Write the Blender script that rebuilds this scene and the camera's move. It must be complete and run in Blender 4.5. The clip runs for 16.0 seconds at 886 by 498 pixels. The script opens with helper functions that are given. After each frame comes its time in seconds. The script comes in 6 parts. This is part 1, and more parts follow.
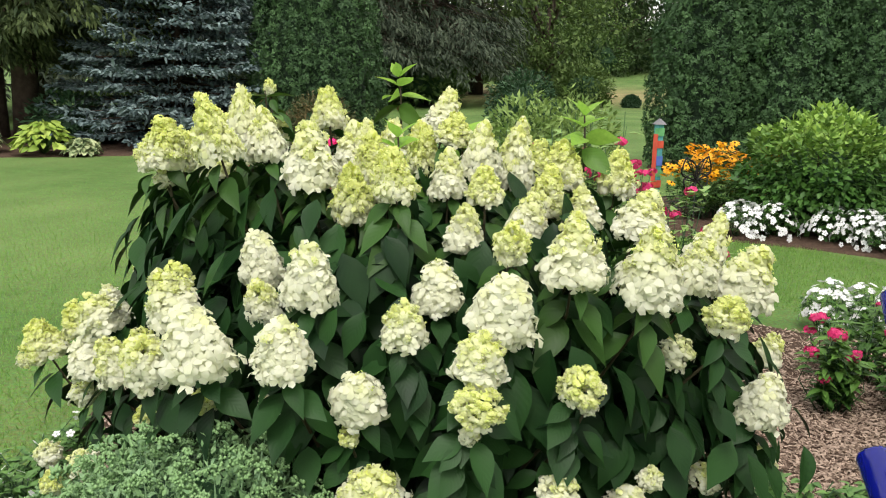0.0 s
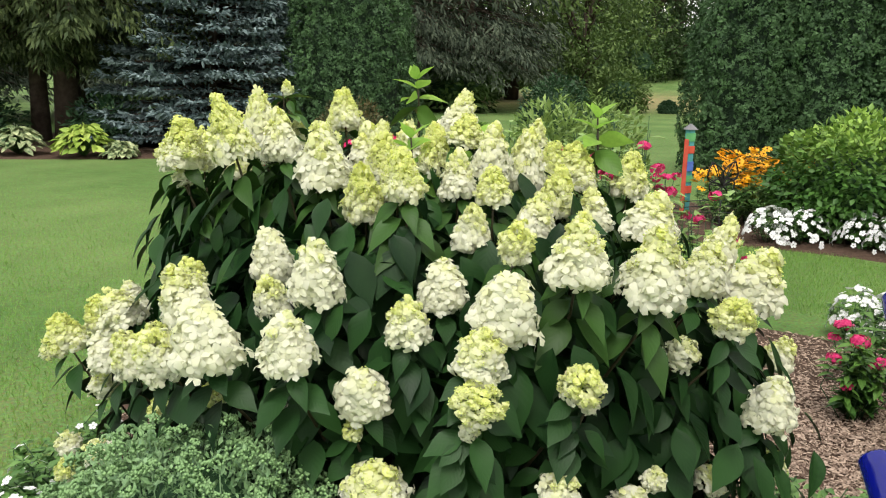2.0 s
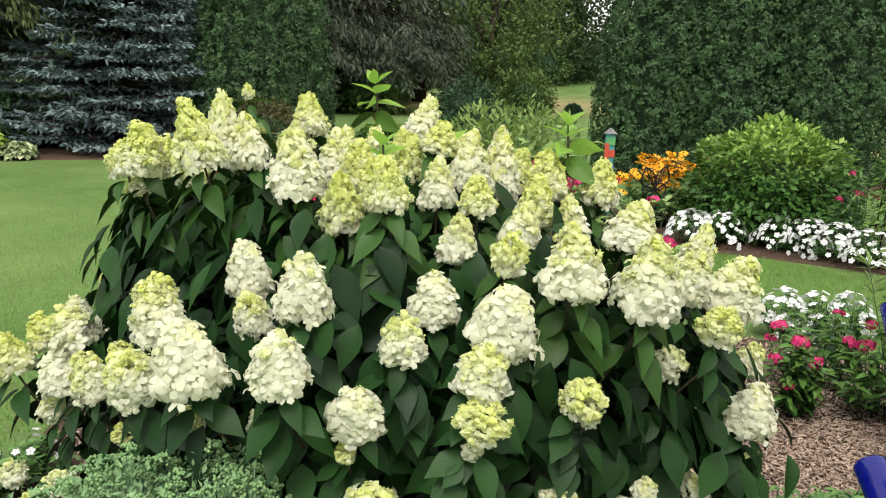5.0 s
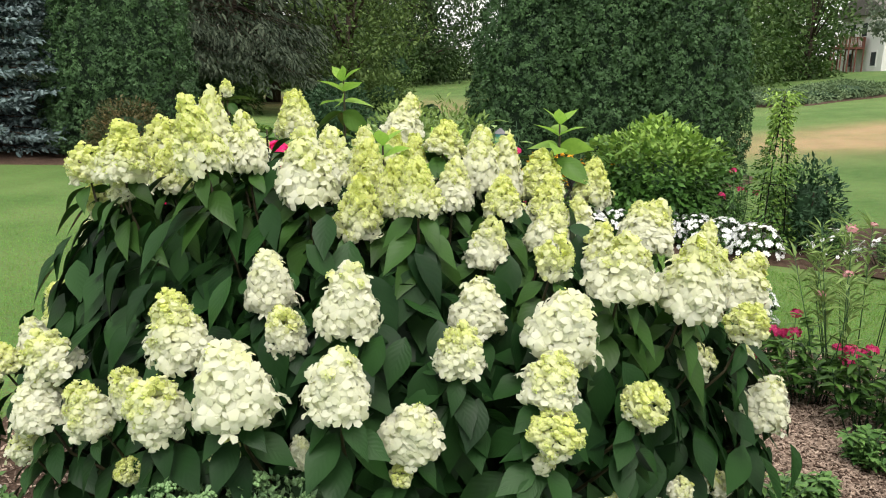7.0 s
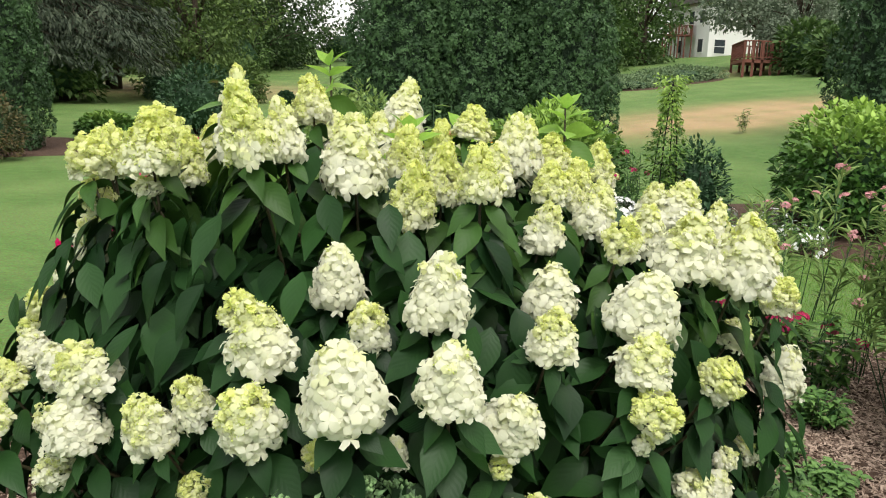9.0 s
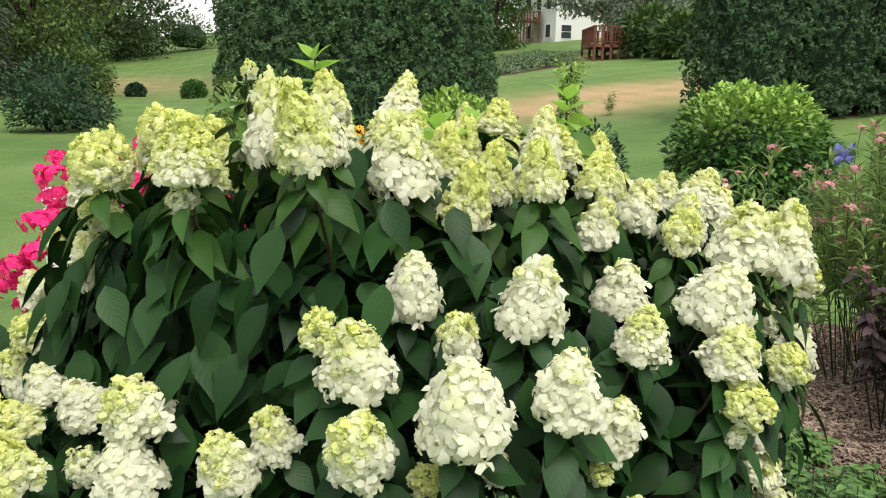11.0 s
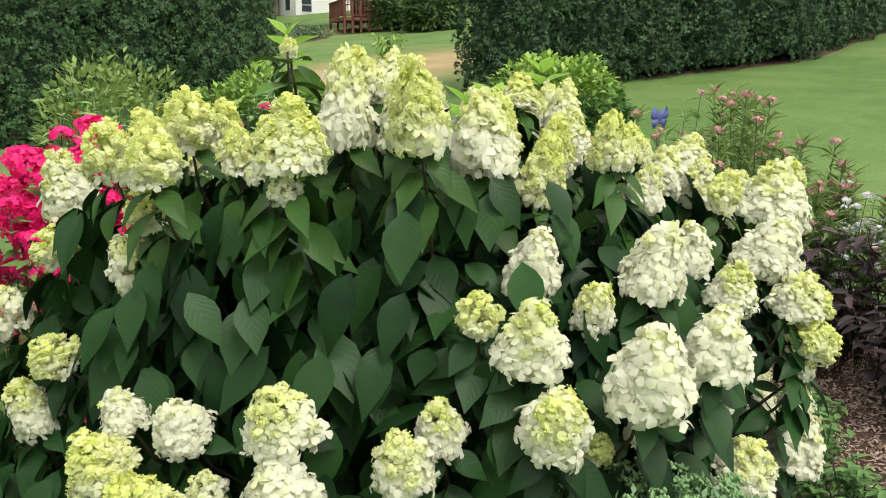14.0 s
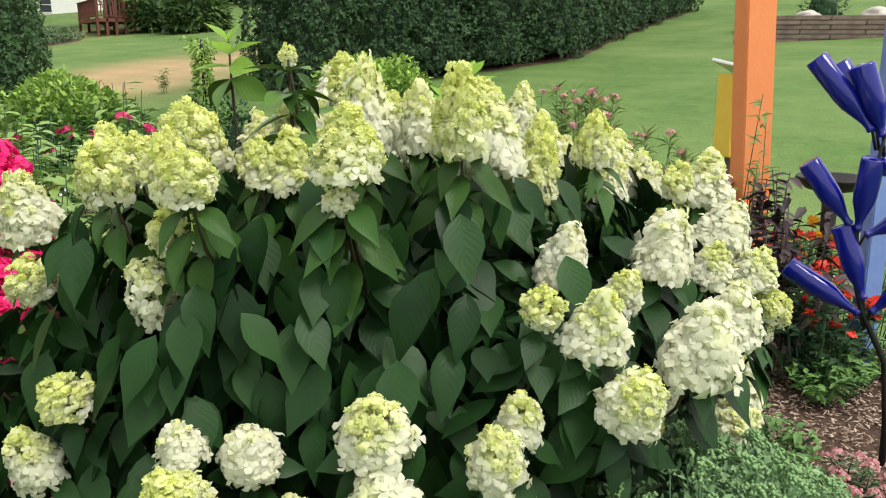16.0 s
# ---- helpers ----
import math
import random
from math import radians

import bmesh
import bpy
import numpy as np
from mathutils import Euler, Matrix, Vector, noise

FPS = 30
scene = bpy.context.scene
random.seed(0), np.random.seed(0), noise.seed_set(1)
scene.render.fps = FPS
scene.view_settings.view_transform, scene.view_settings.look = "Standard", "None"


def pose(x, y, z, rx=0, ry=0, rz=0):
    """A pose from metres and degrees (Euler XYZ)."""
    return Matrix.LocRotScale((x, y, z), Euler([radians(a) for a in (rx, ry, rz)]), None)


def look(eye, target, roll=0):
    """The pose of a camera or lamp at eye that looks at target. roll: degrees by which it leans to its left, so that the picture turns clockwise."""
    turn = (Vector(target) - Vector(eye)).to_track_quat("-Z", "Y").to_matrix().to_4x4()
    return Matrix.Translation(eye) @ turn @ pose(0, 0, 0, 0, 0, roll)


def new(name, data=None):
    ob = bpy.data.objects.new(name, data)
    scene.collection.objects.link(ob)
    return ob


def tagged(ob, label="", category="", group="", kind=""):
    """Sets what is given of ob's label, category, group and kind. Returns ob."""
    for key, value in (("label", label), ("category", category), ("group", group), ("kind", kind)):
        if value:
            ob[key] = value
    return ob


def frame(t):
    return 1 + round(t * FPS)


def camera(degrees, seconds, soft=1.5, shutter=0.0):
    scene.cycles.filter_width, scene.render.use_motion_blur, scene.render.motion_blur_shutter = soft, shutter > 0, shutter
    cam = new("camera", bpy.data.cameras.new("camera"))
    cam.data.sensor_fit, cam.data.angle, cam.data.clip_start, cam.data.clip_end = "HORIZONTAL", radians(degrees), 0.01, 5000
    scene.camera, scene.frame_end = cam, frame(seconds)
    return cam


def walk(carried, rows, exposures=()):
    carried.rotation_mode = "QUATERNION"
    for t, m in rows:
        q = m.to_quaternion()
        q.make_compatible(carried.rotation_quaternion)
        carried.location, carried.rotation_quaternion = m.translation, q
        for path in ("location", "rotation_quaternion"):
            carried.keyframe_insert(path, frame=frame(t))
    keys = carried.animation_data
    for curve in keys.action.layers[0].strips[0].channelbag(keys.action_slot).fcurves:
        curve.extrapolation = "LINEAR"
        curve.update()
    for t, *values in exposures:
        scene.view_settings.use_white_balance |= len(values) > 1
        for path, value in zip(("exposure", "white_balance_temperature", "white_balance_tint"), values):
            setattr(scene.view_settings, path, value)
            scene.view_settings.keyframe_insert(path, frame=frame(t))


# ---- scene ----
cam = camera(55.2, 16.0, soft=1.1)
PATH = [
    (0, (-0.239, -2.546, 1.736), (0.039, -0.61, 1.322), 1.2),
    (0.5, (-0.19, -2.567, 1.728), (0.052, -0.628, 1.3), 0.7),
    (1, (-0.171, -2.566, 1.732), (0.034, -0.623, 1.304), 0.7),
    (1.5, (-0.163, -2.573, 1.734), (0.034, -0.627, 1.314), 1.1),
    (2, (-0.16, -2.59, 1.726), (0.036, -0.641, 1.322), 1.3),
    (2.5, (-0.158, -2.594, 1.725), (0.03, -0.644, 1.322), 1.3),
    (3, (-0.159, -2.595, 1.728), (0.015, -0.645, 1.319), 1.2),
    (3.5, (-0.155, -2.588, 1.724), (0.016, -0.641, 1.303), 1.4),
    (4, (-0.18, -2.576, 1.725), (0.026, -0.632, 1.3), 1.8),
    (4.5, (-0.253, -2.535, 1.731), (0.046, -0.602, 1.315), 2.2),
    (5, (-0.385, -2.477, 1.735), (0.031, -0.561, 1.34), 2.1),
    (5.2, (-0.441, -2.464, 1.742), (0.012, -0.557, 1.347), 1.6),
    (7.3, (-0.894, -2.171, 1.701), (-0.11, -0.371, 1.322), 2.7),
    (7.5, (-0.935, -2.142, 1.702), (-0.126, -0.352, 1.321), 2.7),
    (8, (-1.095, -2.052, 1.692), (-0.179, -0.317, 1.307), 2.4),
    (8.5, (-1.236, -1.977, 1.683), (-0.219, -0.3, 1.292), 1.9),
    (9, (-1.329, -1.909, 1.675), (-0.271, -0.259, 1.278), 2.4),
    (9.2, (-1.363, -1.875, 1.669), (-0.29, -0.234, 1.276), 2.7),
    (11.3, (-1.76, -1.438, 1.677), (-0.397, -0.037, 1.251), 1.0),
    (11.5, (-1.811, -1.402, 1.671), (-0.423, -0.03, 1.237), 0.7),
    (12, (-1.909, -1.327, 1.658), (-0.47, -0.016, 1.199), -0.1),
    (12.5, (-1.952, -1.229, 1.654), (-0.462, 0.019, 1.181), 0.5),
    (13, (-1.992, -1.104, 1.675), (-0.465, 0.102, 1.215), 1.1),
    (13.5, (-2.079, -0.96, 1.67), (-0.488, 0.163, 1.215), 1.2),
    (14, (-2.224, -0.813, 1.665), (-0.545, 0.17, 1.204), 0.7),
    (14.5, (-2.341, -0.693, 1.645), (-0.602, 0.175, 1.174), 0.6),
    (15, (-2.388, -0.554, 1.645), (-0.586, 0.176, 1.175), 0.8),
    (15.5, (-2.438, -0.4, 1.664), (-0.585, 0.19, 1.198), 0.3),
    (16, (-2.515, -0.241, 1.673), (-0.63, 0.249, 1.218), 0.2),
]
EXPOSURES = [(0, 0.60), (9, 0.60), (16, 0.64)]
walk(cam, [(t, look(eye, target, roll)) for t, eye, target, roll in PATH], EXPOSURES)

# ---- light: a bright overcast sky ----
world = bpy.data.worlds.new("overcast")
scene.world = world
world.use_nodes = True
wn = world.node_tree.nodes
wl = world.node_tree.links
SUN_EL, SUN_AZ = radians(58), radians(155)
sky = wn.new("ShaderNodeTexSky")
sky.sky_type = "NISHITA"
sky.sun_disc = False
sky.sun_elevation, sky.sun_rotation = SUN_EL, SUN_AZ
sky.air_density, sky.dust_density, sky.ozone_density = 1.0, 6.0, 1.0
mixw = wn.new("ShaderNodeMix")
mixw.data_type = "RGBA"
mixw.inputs["Factor"].default_value = 0.72
wl.new(sky.outputs["Color"], mixw.inputs["A"])
mixw.inputs["B"].default_value = (9.3, 9.1, 8.7, 1)
wl.new(mixw.outputs["Result"], wn["Background"].inputs["Color"])
wn["Background"].inputs["Strength"].default_value = 0.125
sun_data = bpy.data.lights.new("sun", "SUN")
sun_data.energy, sun_data.angle, sun_data.color = 1.7, radians(25), (1.0, 0.96, 0.9)
sun = new("sun", sun_data)
sun.matrix_world = look((0, 0, 20), (0 - math.sin(SUN_AZ) * math.cos(SUN_EL) * -1 * 10, -math.cos(SUN_AZ) * math.cos(SUN_EL) * 10, 20 - math.sin(SUN_EL) * 10))

# ---- materials ----
MATS = {}


def material(name, dark, light, rough=0.6, noise_scale=8.0, noise_amount=0.6, tint_amount=0.0, random_amount=0.0, island=0.0,
             bump=0.0, bump_scale=40.0, translucent=0.0, third=None, metal=0.0, sheen=0.0, coord="Object", spec=0.35):
    """A surface that runs from dark to light by noise, by the mesh's own tint, by object and by island; third: the colour of tint 1."""
    m = bpy.data.materials.new(name)
    m.use_nodes = True
    n, l = m.node_tree.nodes, m.node_tree.links
    b = n["Principled BSDF"]
    b.inputs["Roughness"].default_value = rough
    b.inputs["Metallic"].default_value = metal
    b.inputs["Specular IOR Level"].default_value = spec
    tc = n.new("ShaderNodeTexCoord")
    nz = n.new("ShaderNodeTexNoise")
    nz.inputs["Scale"].default_value, nz.inputs["Detail"].default_value = noise_scale, 5.0
    l.new(tc.outputs[coord], nz.inputs["Vector"])

    def times_add(src, k, onto):
        a = n.new("ShaderNodeMath")
        a.operation = "MULTIPLY_ADD"
        l.new(src, a.inputs[0])
        a.inputs[1].default_value = k
        if onto is None:
            a.inputs[2].default_value = 0.5 - 0.5 * k
        else:
            l.new(onto, a.inputs[2])
        return a.outputs[0]

    fac = times_add(nz.outputs["Fac"], noise_amount * 2, None)
    if random_amount:
        info = n.new("ShaderNodeObjectInfo")
        fac = times_add(info.outputs["Random"], random_amount, times_add(info.outputs["Random"], 0.0, fac))
    if island:
        geo = n.new("ShaderNodeNewGeometry")
        s = n.new("ShaderNodeMath")
        s.operation = "SUBTRACT"
        l.new(geo.outputs["Random Per Island"], s.inputs[0])
        s.inputs[1].default_value = 0.5
        fac = times_add(s.outputs[0], island, fac)
    mix = n.new("ShaderNodeMix")
    mix.data_type, mix.clamp_factor = "RGBA", True
    mix.inputs["A"].default_value, mix.inputs["B"].default_value = (*dark, 1), (*light, 1)
    l.new(fac, mix.inputs["Factor"])
    colour = mix.outputs["Result"]
    if third:
        at = n.new("ShaderNodeAttribute")
        at.attribute_name = "tint"
        mix2 = n.new("ShaderNodeMix")
        mix2.data_type = "RGBA"
        l.new(at.outputs["Fac"], mix2.inputs["Factor"])
        l.new(colour, mix2.inputs["A"])
        mix2.inputs["B"].default_value = (*third, 1)
        colour = mix2.outputs["Result"]
    l.new(colour, b.inputs["Base Color"])
    if bump:
        nb = n.new("ShaderNodeTexNoise")
        nb.inputs["Scale"].default_value, nb.inputs["Detail"].default_value = bump_scale, 6.0
        l.new(tc.outputs[coord], nb.inputs["Vector"])
        bp = n.new("ShaderNodeBump")
        bp.inputs["Strength"].default_value, bp.inputs["Distance"].default_value = bump, 0.02
        l.new(nb.outputs["Fac"], bp.inputs["Height"])
        l.new(bp.outputs["Normal"], b.inputs["Normal"])
    if translucent:
        tr = n.new("ShaderNodeBsdfTranslucent")
        l.new(colour, tr.inputs["Color"])
        ms = n.new("ShaderNodeMixShader")
        ms.inputs[0].default_value = translucent
        l.new(b.outputs[0], ms.inputs[1])
        l.new(tr.outputs[0], ms.inputs[2])
        l.new(ms.outputs[0], n["Material Output"].inputs["Surface"])
    MATS[name] = m
    return m


SEPAL = material("hydrangea_sepal", (0.765, 0.775, 0.615), (0.84, 0.845, 0.725), 0.6, 30, 0.5, island=0.4, translucent=0.48, third=(0.78, 0.83, 0.22), random_amount=0.1)
BUD = material("hydrangea_bud", (0.52, 0.62, 0.13), (0.72, 0.79, 0.27), 0.55, 60, 0.5, island=0.5, translucent=0.1)
LEAF = material("hydrangea_leaf", (0.0055, 0.0205, 0.0065), (0.023, 0.067, 0.0165), 0.42, 9, 0.4, random_amount=0.2, island=0.9, translucent=0.05, third=(0.24, 0.46, 0.06), spec=0.14)
YOUNG = material("young_hydrangea_leaf", (0.16, 0.34, 0.05), (0.34, 0.56, 0.09), 0.5, 9, 0.5, random_amount=0.4, translucent=0.5, spec=0.25)
STEM = material("hydrangea_stem", (0.028, 0.022, 0.012), (0.065, 0.055, 0.024), 0.6, 20, 0.6, bump=0.3)
LAWN = material("lawn_grass", (0.050, 0.120, 0.020), (0.108, 0.192, 0.040), 0.85, 5.0, 0.75, bump=0.5, bump_scale=90, spec=0.15)
BLADE = material("grass_blade", (0.125, 0.255, 0.045), (0.215, 0.375, 0.085), 0.6, 0.8, 0.5, island=0.8, translucent=0.25, spec=0.2)
SOIL = material("bark_mulch", (0.040, 0.025, 0.018), (0.12, 0.078, 0.055), 0.9, 25, 0.9, bump=1.0, bump_scale=60, spec=0.15)
CHIP = material("bark_chip", (0.12, 0.080, 0.060), (0.48, 0.37, 0.29), 0.85, 30, 0.5, island=1.0, bump=0.4, spec=0.15)
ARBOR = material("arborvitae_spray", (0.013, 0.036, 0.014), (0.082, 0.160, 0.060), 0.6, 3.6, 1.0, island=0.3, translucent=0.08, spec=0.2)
# Darker copy of the foliage: the hedge row's dimmer light put into colour.
ARBOR_DIMMED = material("hedge_spray_dimmed", (0.012, 0.034, 0.015), (0.070, 0.135, 0.055), 0.6, 3.0, 1.0, island=0.3, translucent=0.08, spec=0.2)
# Hull colour with the shade deep in the foliage painted in.
ARBOR_SHADE = material("arborvitae_inner_shade", (0.004, 0.012, 0.005), (0.020, 0.046, 0.020), 0.9, 26, 0.9, bump=0.8)
SPRUCE = material("blue_spruce_needle", (0.050, 0.084, 0.086), (0.21, 0.28, 0.28), 0.65, 1.2, 0.6, island=0.8, translucent=0.06, spec=0.25)
CONIFER = material("norway_spruce_needle", (0.022, 0.040, 0.016), (0.10, 0.135, 0.045), 0.7, 0.8, 0.6, island=0.7, translucent=0.08, spec=0.2)
DARKFIR = material("dark_fir_needle", (0.020, 0.034, 0.022), (0.082, 0.105, 0.066), 0.7, 0.5, 0.6, island=0.7, translucent=0.08, spec=0.2)
WOODS = material("deciduous_leaf", (0.030, 0.072, 0.018), (0.10, 0.17, 0.042), 0.6, 0.35, 0.7, island=0.7, translucent=0.2, spec=0.25)
WOODS_LIGHT = material("sunny_leaf", (0.055, 0.105, 0.026), (0.145, 0.215, 0.060), 0.6, 0.35, 0.7, island=0.7, translucent=0.25, spec=0.25)
WOODS_DARK = material("dark_woodland_leaf", (0.022, 0.050, 0.018), (0.075, 0.125, 0.040), 0.6, 0.35, 0.7, island=0.5, translucent=0.2, spec=0.2)
WOODS_PALE = material("silver_leaf", (0.09, 0.13, 0.08), (0.20, 0.25, 0.17), 0.6, 0.6, 0.6, island=0.7, translucent=0.2, spec=0.25)
BARK = material("tree_bark", (0.035, 0.026, 0.020), (0.10, 0.078, 0.060), 0.9, 6, 0.9, bump=1.0, bump_scale=18, spec=0.1)
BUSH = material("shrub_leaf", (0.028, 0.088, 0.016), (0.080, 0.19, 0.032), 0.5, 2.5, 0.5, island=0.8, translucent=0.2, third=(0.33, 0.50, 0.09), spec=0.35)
SHRUB_DK = material("dark_shrub_leaf_and_hull", (0.018, 0.055, 0.022), (0.055, 0.115, 0.05), 0.6, 2.5, 0.5, island=0.8, translucent=0.15, spec=0.25)
JUNIPER = material("juniper_needle", (0.085, 0.145, 0.070), (0.21, 0.29, 0.145), 0.7, 1.5, 0.6, island=0.8, translucent=0.1, spec=0.2)
FEATHER = material("feathery_leaf", (0.115, 0.20, 0.050), (0.29, 0.40, 0.12), 0.6, 4, 0.5, island=0.8, translucent=0.25, spec=0.25)
RUST = material("rusty_shrub_leaf", (0.035, 0.062, 0.020), (0.135, 0.095, 0.036), 0.6, 2.2, 0.8, island=0.8, translucent=0.15)
SEDUM = material("sedum_leaf", (0.085, 0.175, 0.085), (0.22, 0.35, 0.175), 0.55, 6, 0.4, island=0.8, translucent=0.12, third=(0.24, 0.40, 0.15), spec=0.3)
HERB = material("herb_leaf", (0.055, 0.150, 0.036), (0.150, 0.29, 0.075), 0.45, 8, 0.4, island=0.8, translucent=0.18, third=(0.21, 0.33, 0.08))
PURPLE = material("purple_leaf", (0.022, 0.015, 0.017), (0.075, 0.046, 0.052), 0.5, 6, 0.5, island=0.8, translucent=0.08)
HOSTA_L = material("hosta_leaf", (0.15, 0.26, 0.03), (0.40, 0.50, 0.10), 0.5, 4, 0.5, island=0.8, translucent=0.15)
HOSTA_V = material("variegated_hosta_leaf", (0.05, 0.12, 0.04), (0.50, 0.55, 0.30), 0.5, 14, 1.4, island=0.5, translucent=0.15)
MAGENTA = material("phlox_petal", (0.66, 0.006, 0.13), (0.90, 0.03, 0.26), 0.55, 15, 0.5, island=0.8, translucent=0.25)
PINKP = material("pentas_petal", (0.52, 0.015, 0.12), (0.80, 0.07, 0.25), 0.55, 15, 0.5, island=0.8, translucent=0.25)
MILK = material("milkweed_leaf", (0.13, 0.22, 0.06), (0.30, 0.42, 0.14), 0.6, 4, 0.5, island=0.8, translucent=0.35, spec=0.25)
DUSTY = material("milkweed_flower", (0.44, 0.17, 0.18), (0.74, 0.42, 0.43), 0.6, 15, 0.5, island=0.8, translucent=0.2)
ORANGE_P = material("coneflower_petal", (0.75, 0.30, 0.008), (0.95, 0.52, 0.02), 0.5, 15, 0.5, island=0.8, translucent=0.25)
REDP = material("red_petal", (0.60, 0.015, 0.01), (0.85, 0.09, 0.04), 0.55, 15, 0.5, island=0.8, translucent=0.25)
WHITEP = material("white_petal", (0.76, 0.77, 0.78), (0.90, 0.90, 0.90), 0.55, 15, 0.5, island=0.5, translucent=0.25)
BROWN_C = material("flower_disc", (0.04, 0.018, 0.008), (0.10, 0.05, 0.02), 0.8, 40, 0.6)
POST = material("orange_paint", (0.80, 0.25, 0.085), (0.88, 0.31, 0.12), 0.5, 5, 0.5, bump=0.12, bump_scale=30)
YELLOW = material("yellow_paint", (0.78, 0.52, 0.06), (0.86, 0.62, 0.10), 0.5, 8, 0.6, bump=0.12)
WHITE = material("white_paint", (0.72, 0.72, 0.70), (0.82, 0.82, 0.80), 0.5, 5, 0.6, bump=0.1)
ROOF = material("roof_shingle", (0.10, 0.09, 0.085), (0.19, 0.175, 0.16), 0.9, 4, 0.7, bump=0.5)
GLASS_D = material("window_glass", (0.03, 0.04, 0.045), (0.06, 0.07, 0.08), 0.08, 2, 0.5, spec=0.6)
REDWOOD = material("stained_deck_wood", (0.090, 0.032, 0.022), (0.19, 0.070, 0.048), 0.7, 6, 0.8, bump=0.4, random_amount=0.3)
TIMBER = material("weathered_timber", (0.075, 0.055, 0.045), (0.22, 0.165, 0.135), 0.85, 5, 0.9, bump=0.6, bump_scale=14, random_amount=0.4)
STONE = material("pale_stone", (0.30, 0.28, 0.25), (0.55, 0.52, 0.47), 0.9, 6, 0.8, bump=0.5)
IRON = material("black_iron", (0.010, 0.010, 0.011), (0.030, 0.028, 0.027), 0.5, 20, 0.6, metal=0.6)
PAINT_TEAL = material("teal_paint", (0.05, 0.24, 0.25), (0.10, 0.36, 0.36), 0.5, 9, 1.0)
PAINT_RED = material("red_paint", (0.50, 0.06, 0.04), (0.66, 0.12, 0.07), 0.5, 9, 0.8)
PAINT_BLUE = material("blue_paint", (0.05, 0.10, 0.40), (0.12, 0.22, 0.60), 0.5, 9, 0.8)
PAINT_SKY = material("light_blue_paint", (0.13, 0.21, 0.50), (0.20, 0.30, 0.62), 0.5, 9, 0.6, bump=0.1)
PAINT_GREEN = material("green_paint", (0.08, 0.30, 0.12), (0.16, 0.46, 0.18), 0.5, 9, 0.8)
GREY = material("grey_cap", (0.12, 0.12, 0.13), (0.22, 0.22, 0.23), 0.6, 9, 0.8)
FABRIC = material("blue_butterfly_wing", (0.045, 0.055, 0.19), (0.11, 0.13, 0.36), 0.5, 12, 0.8)

# The broad leaf gets veins as relief and a paler midrib.
ln, ll = LEAF.node_tree.nodes, LEAF.node_tree.links
at = ln.new("ShaderNodeAttribute")
at.attribute_name = "leafuv"
sep = ln.new("ShaderNodeSeparateXYZ")
ll.new(at.outputs["Vector"], sep.inputs[0])
ab = ln.new("ShaderNodeMath")
ab.operation = "ABSOLUTE"
ll.new(sep.outputs["X"], ab.inputs[0])
ma = ln.new("ShaderNodeMath")
ma.operation = "MULTIPLY_ADD"
ll.new(ab.outputs[0], ma.inputs[0])
ma.inputs[1].default_value = -0.32
ll.new(sep.outputs["Y"], ma.inputs[2])
sn = ln.new("ShaderNodeMath")
sn.operation = "PINGPONG"
ll.new(ma.outputs[0], sn.inputs[0])
sn.inputs[1].default_value = 0.062
lb = ln.new("ShaderNodeBump")
lb.inputs["Strength"].default_value, lb.inputs["Distance"].default_value = 0.09, 0.05
ll.new(sn.outputs[0], lb.inputs["Height"])
ll.new(lb.outputs["Normal"], ln["Principled BSDF"].inputs["Normal"])

# The lawn is dry and tan in patches on the far slope.
gn, gl = LAWN.node_tree.nodes, LAWN.node_tree.links
pb = gn["Principled BSDF"]
old = pb.inputs["Base Color"].links[0].from_socket
tan = gn.new("ShaderNodeMix")
tan.data_type = "RGBA"
tan.inputs["B"].default_value = (0.36, 0.25, 0.12, 1)
ga = gn.new("ShaderNodeAttribute")
ga.attribute_name = "tint"
gnz = gn.new("ShaderNodeTexNoise")
gnz.inputs["Scale"].default_value, gnz.inputs["Detail"].default_value = 0.6, 5
gtc = gn.new("ShaderNodeTexCoord")
gl.new(gtc.outputs["Object"], gnz.inputs["Vector"])
gm = gn.new("ShaderNodeMath")
gm.operation, gm.use_clamp = "MULTIPLY", True
gl.new(ga.outputs["Fac"], gm.inputs[0])
gm2 = gn.new("ShaderNodeMath")
gm2.operation = "MULTIPLY_ADD"
gl.new(gnz.outputs["Fac"], gm2.inputs[0])
gm2.inputs[1].default_value, gm2.inputs[2].default_value = 1.6, 0.15
gl.new(gm2.outputs[0], gm.inputs[1])
gl.new(gm.outputs[0], tan.inputs["Factor"])
broad = gn.new("ShaderNodeTexNoise")
broad.inputs["Scale"].default_value, broad.inputs["Detail"].default_value = 0.45, 3.0
gl.new(gtc.outputs["Object"], broad.inputs["Vector"])
pale = gn.new("ShaderNodeMix")
pale.data_type = "RGBA"
pale.inputs["B"].default_value = (0.126, 0.202, 0.050, 1)
bf = gn.new("ShaderNodeMath")
bf.operation, bf.use_clamp = "MULTIPLY_ADD", True
gl.new(broad.outputs["Fac"], bf.inputs[0])
bf.inputs[1].default_value, bf.inputs[2].default_value = 3.4, -1.25
gl.new(bf.outputs[0], pale.inputs["Factor"])
gl.new(old, pale.inputs["A"])
gl.new(pale.outputs["Result"], tan.inputs["A"])
fine = gn.new("ShaderNodeTexNoise")
fine.inputs["Scale"].default_value, fine.inputs["Detail"].default_value = 45.0, 4.0
gl.new(gtc.outputs["Object"], fine.inputs["Vector"])
fm = gn.new("ShaderNodeMix")
fm.data_type, fm.blend_type = "RGBA", "OVERLAY"
fm.inputs["Factor"].default_value = 0.8
gl.new(tan.outputs["Result"], fm.inputs["A"])
gl.new(fine.outputs["Color"], fm.inputs["B"])
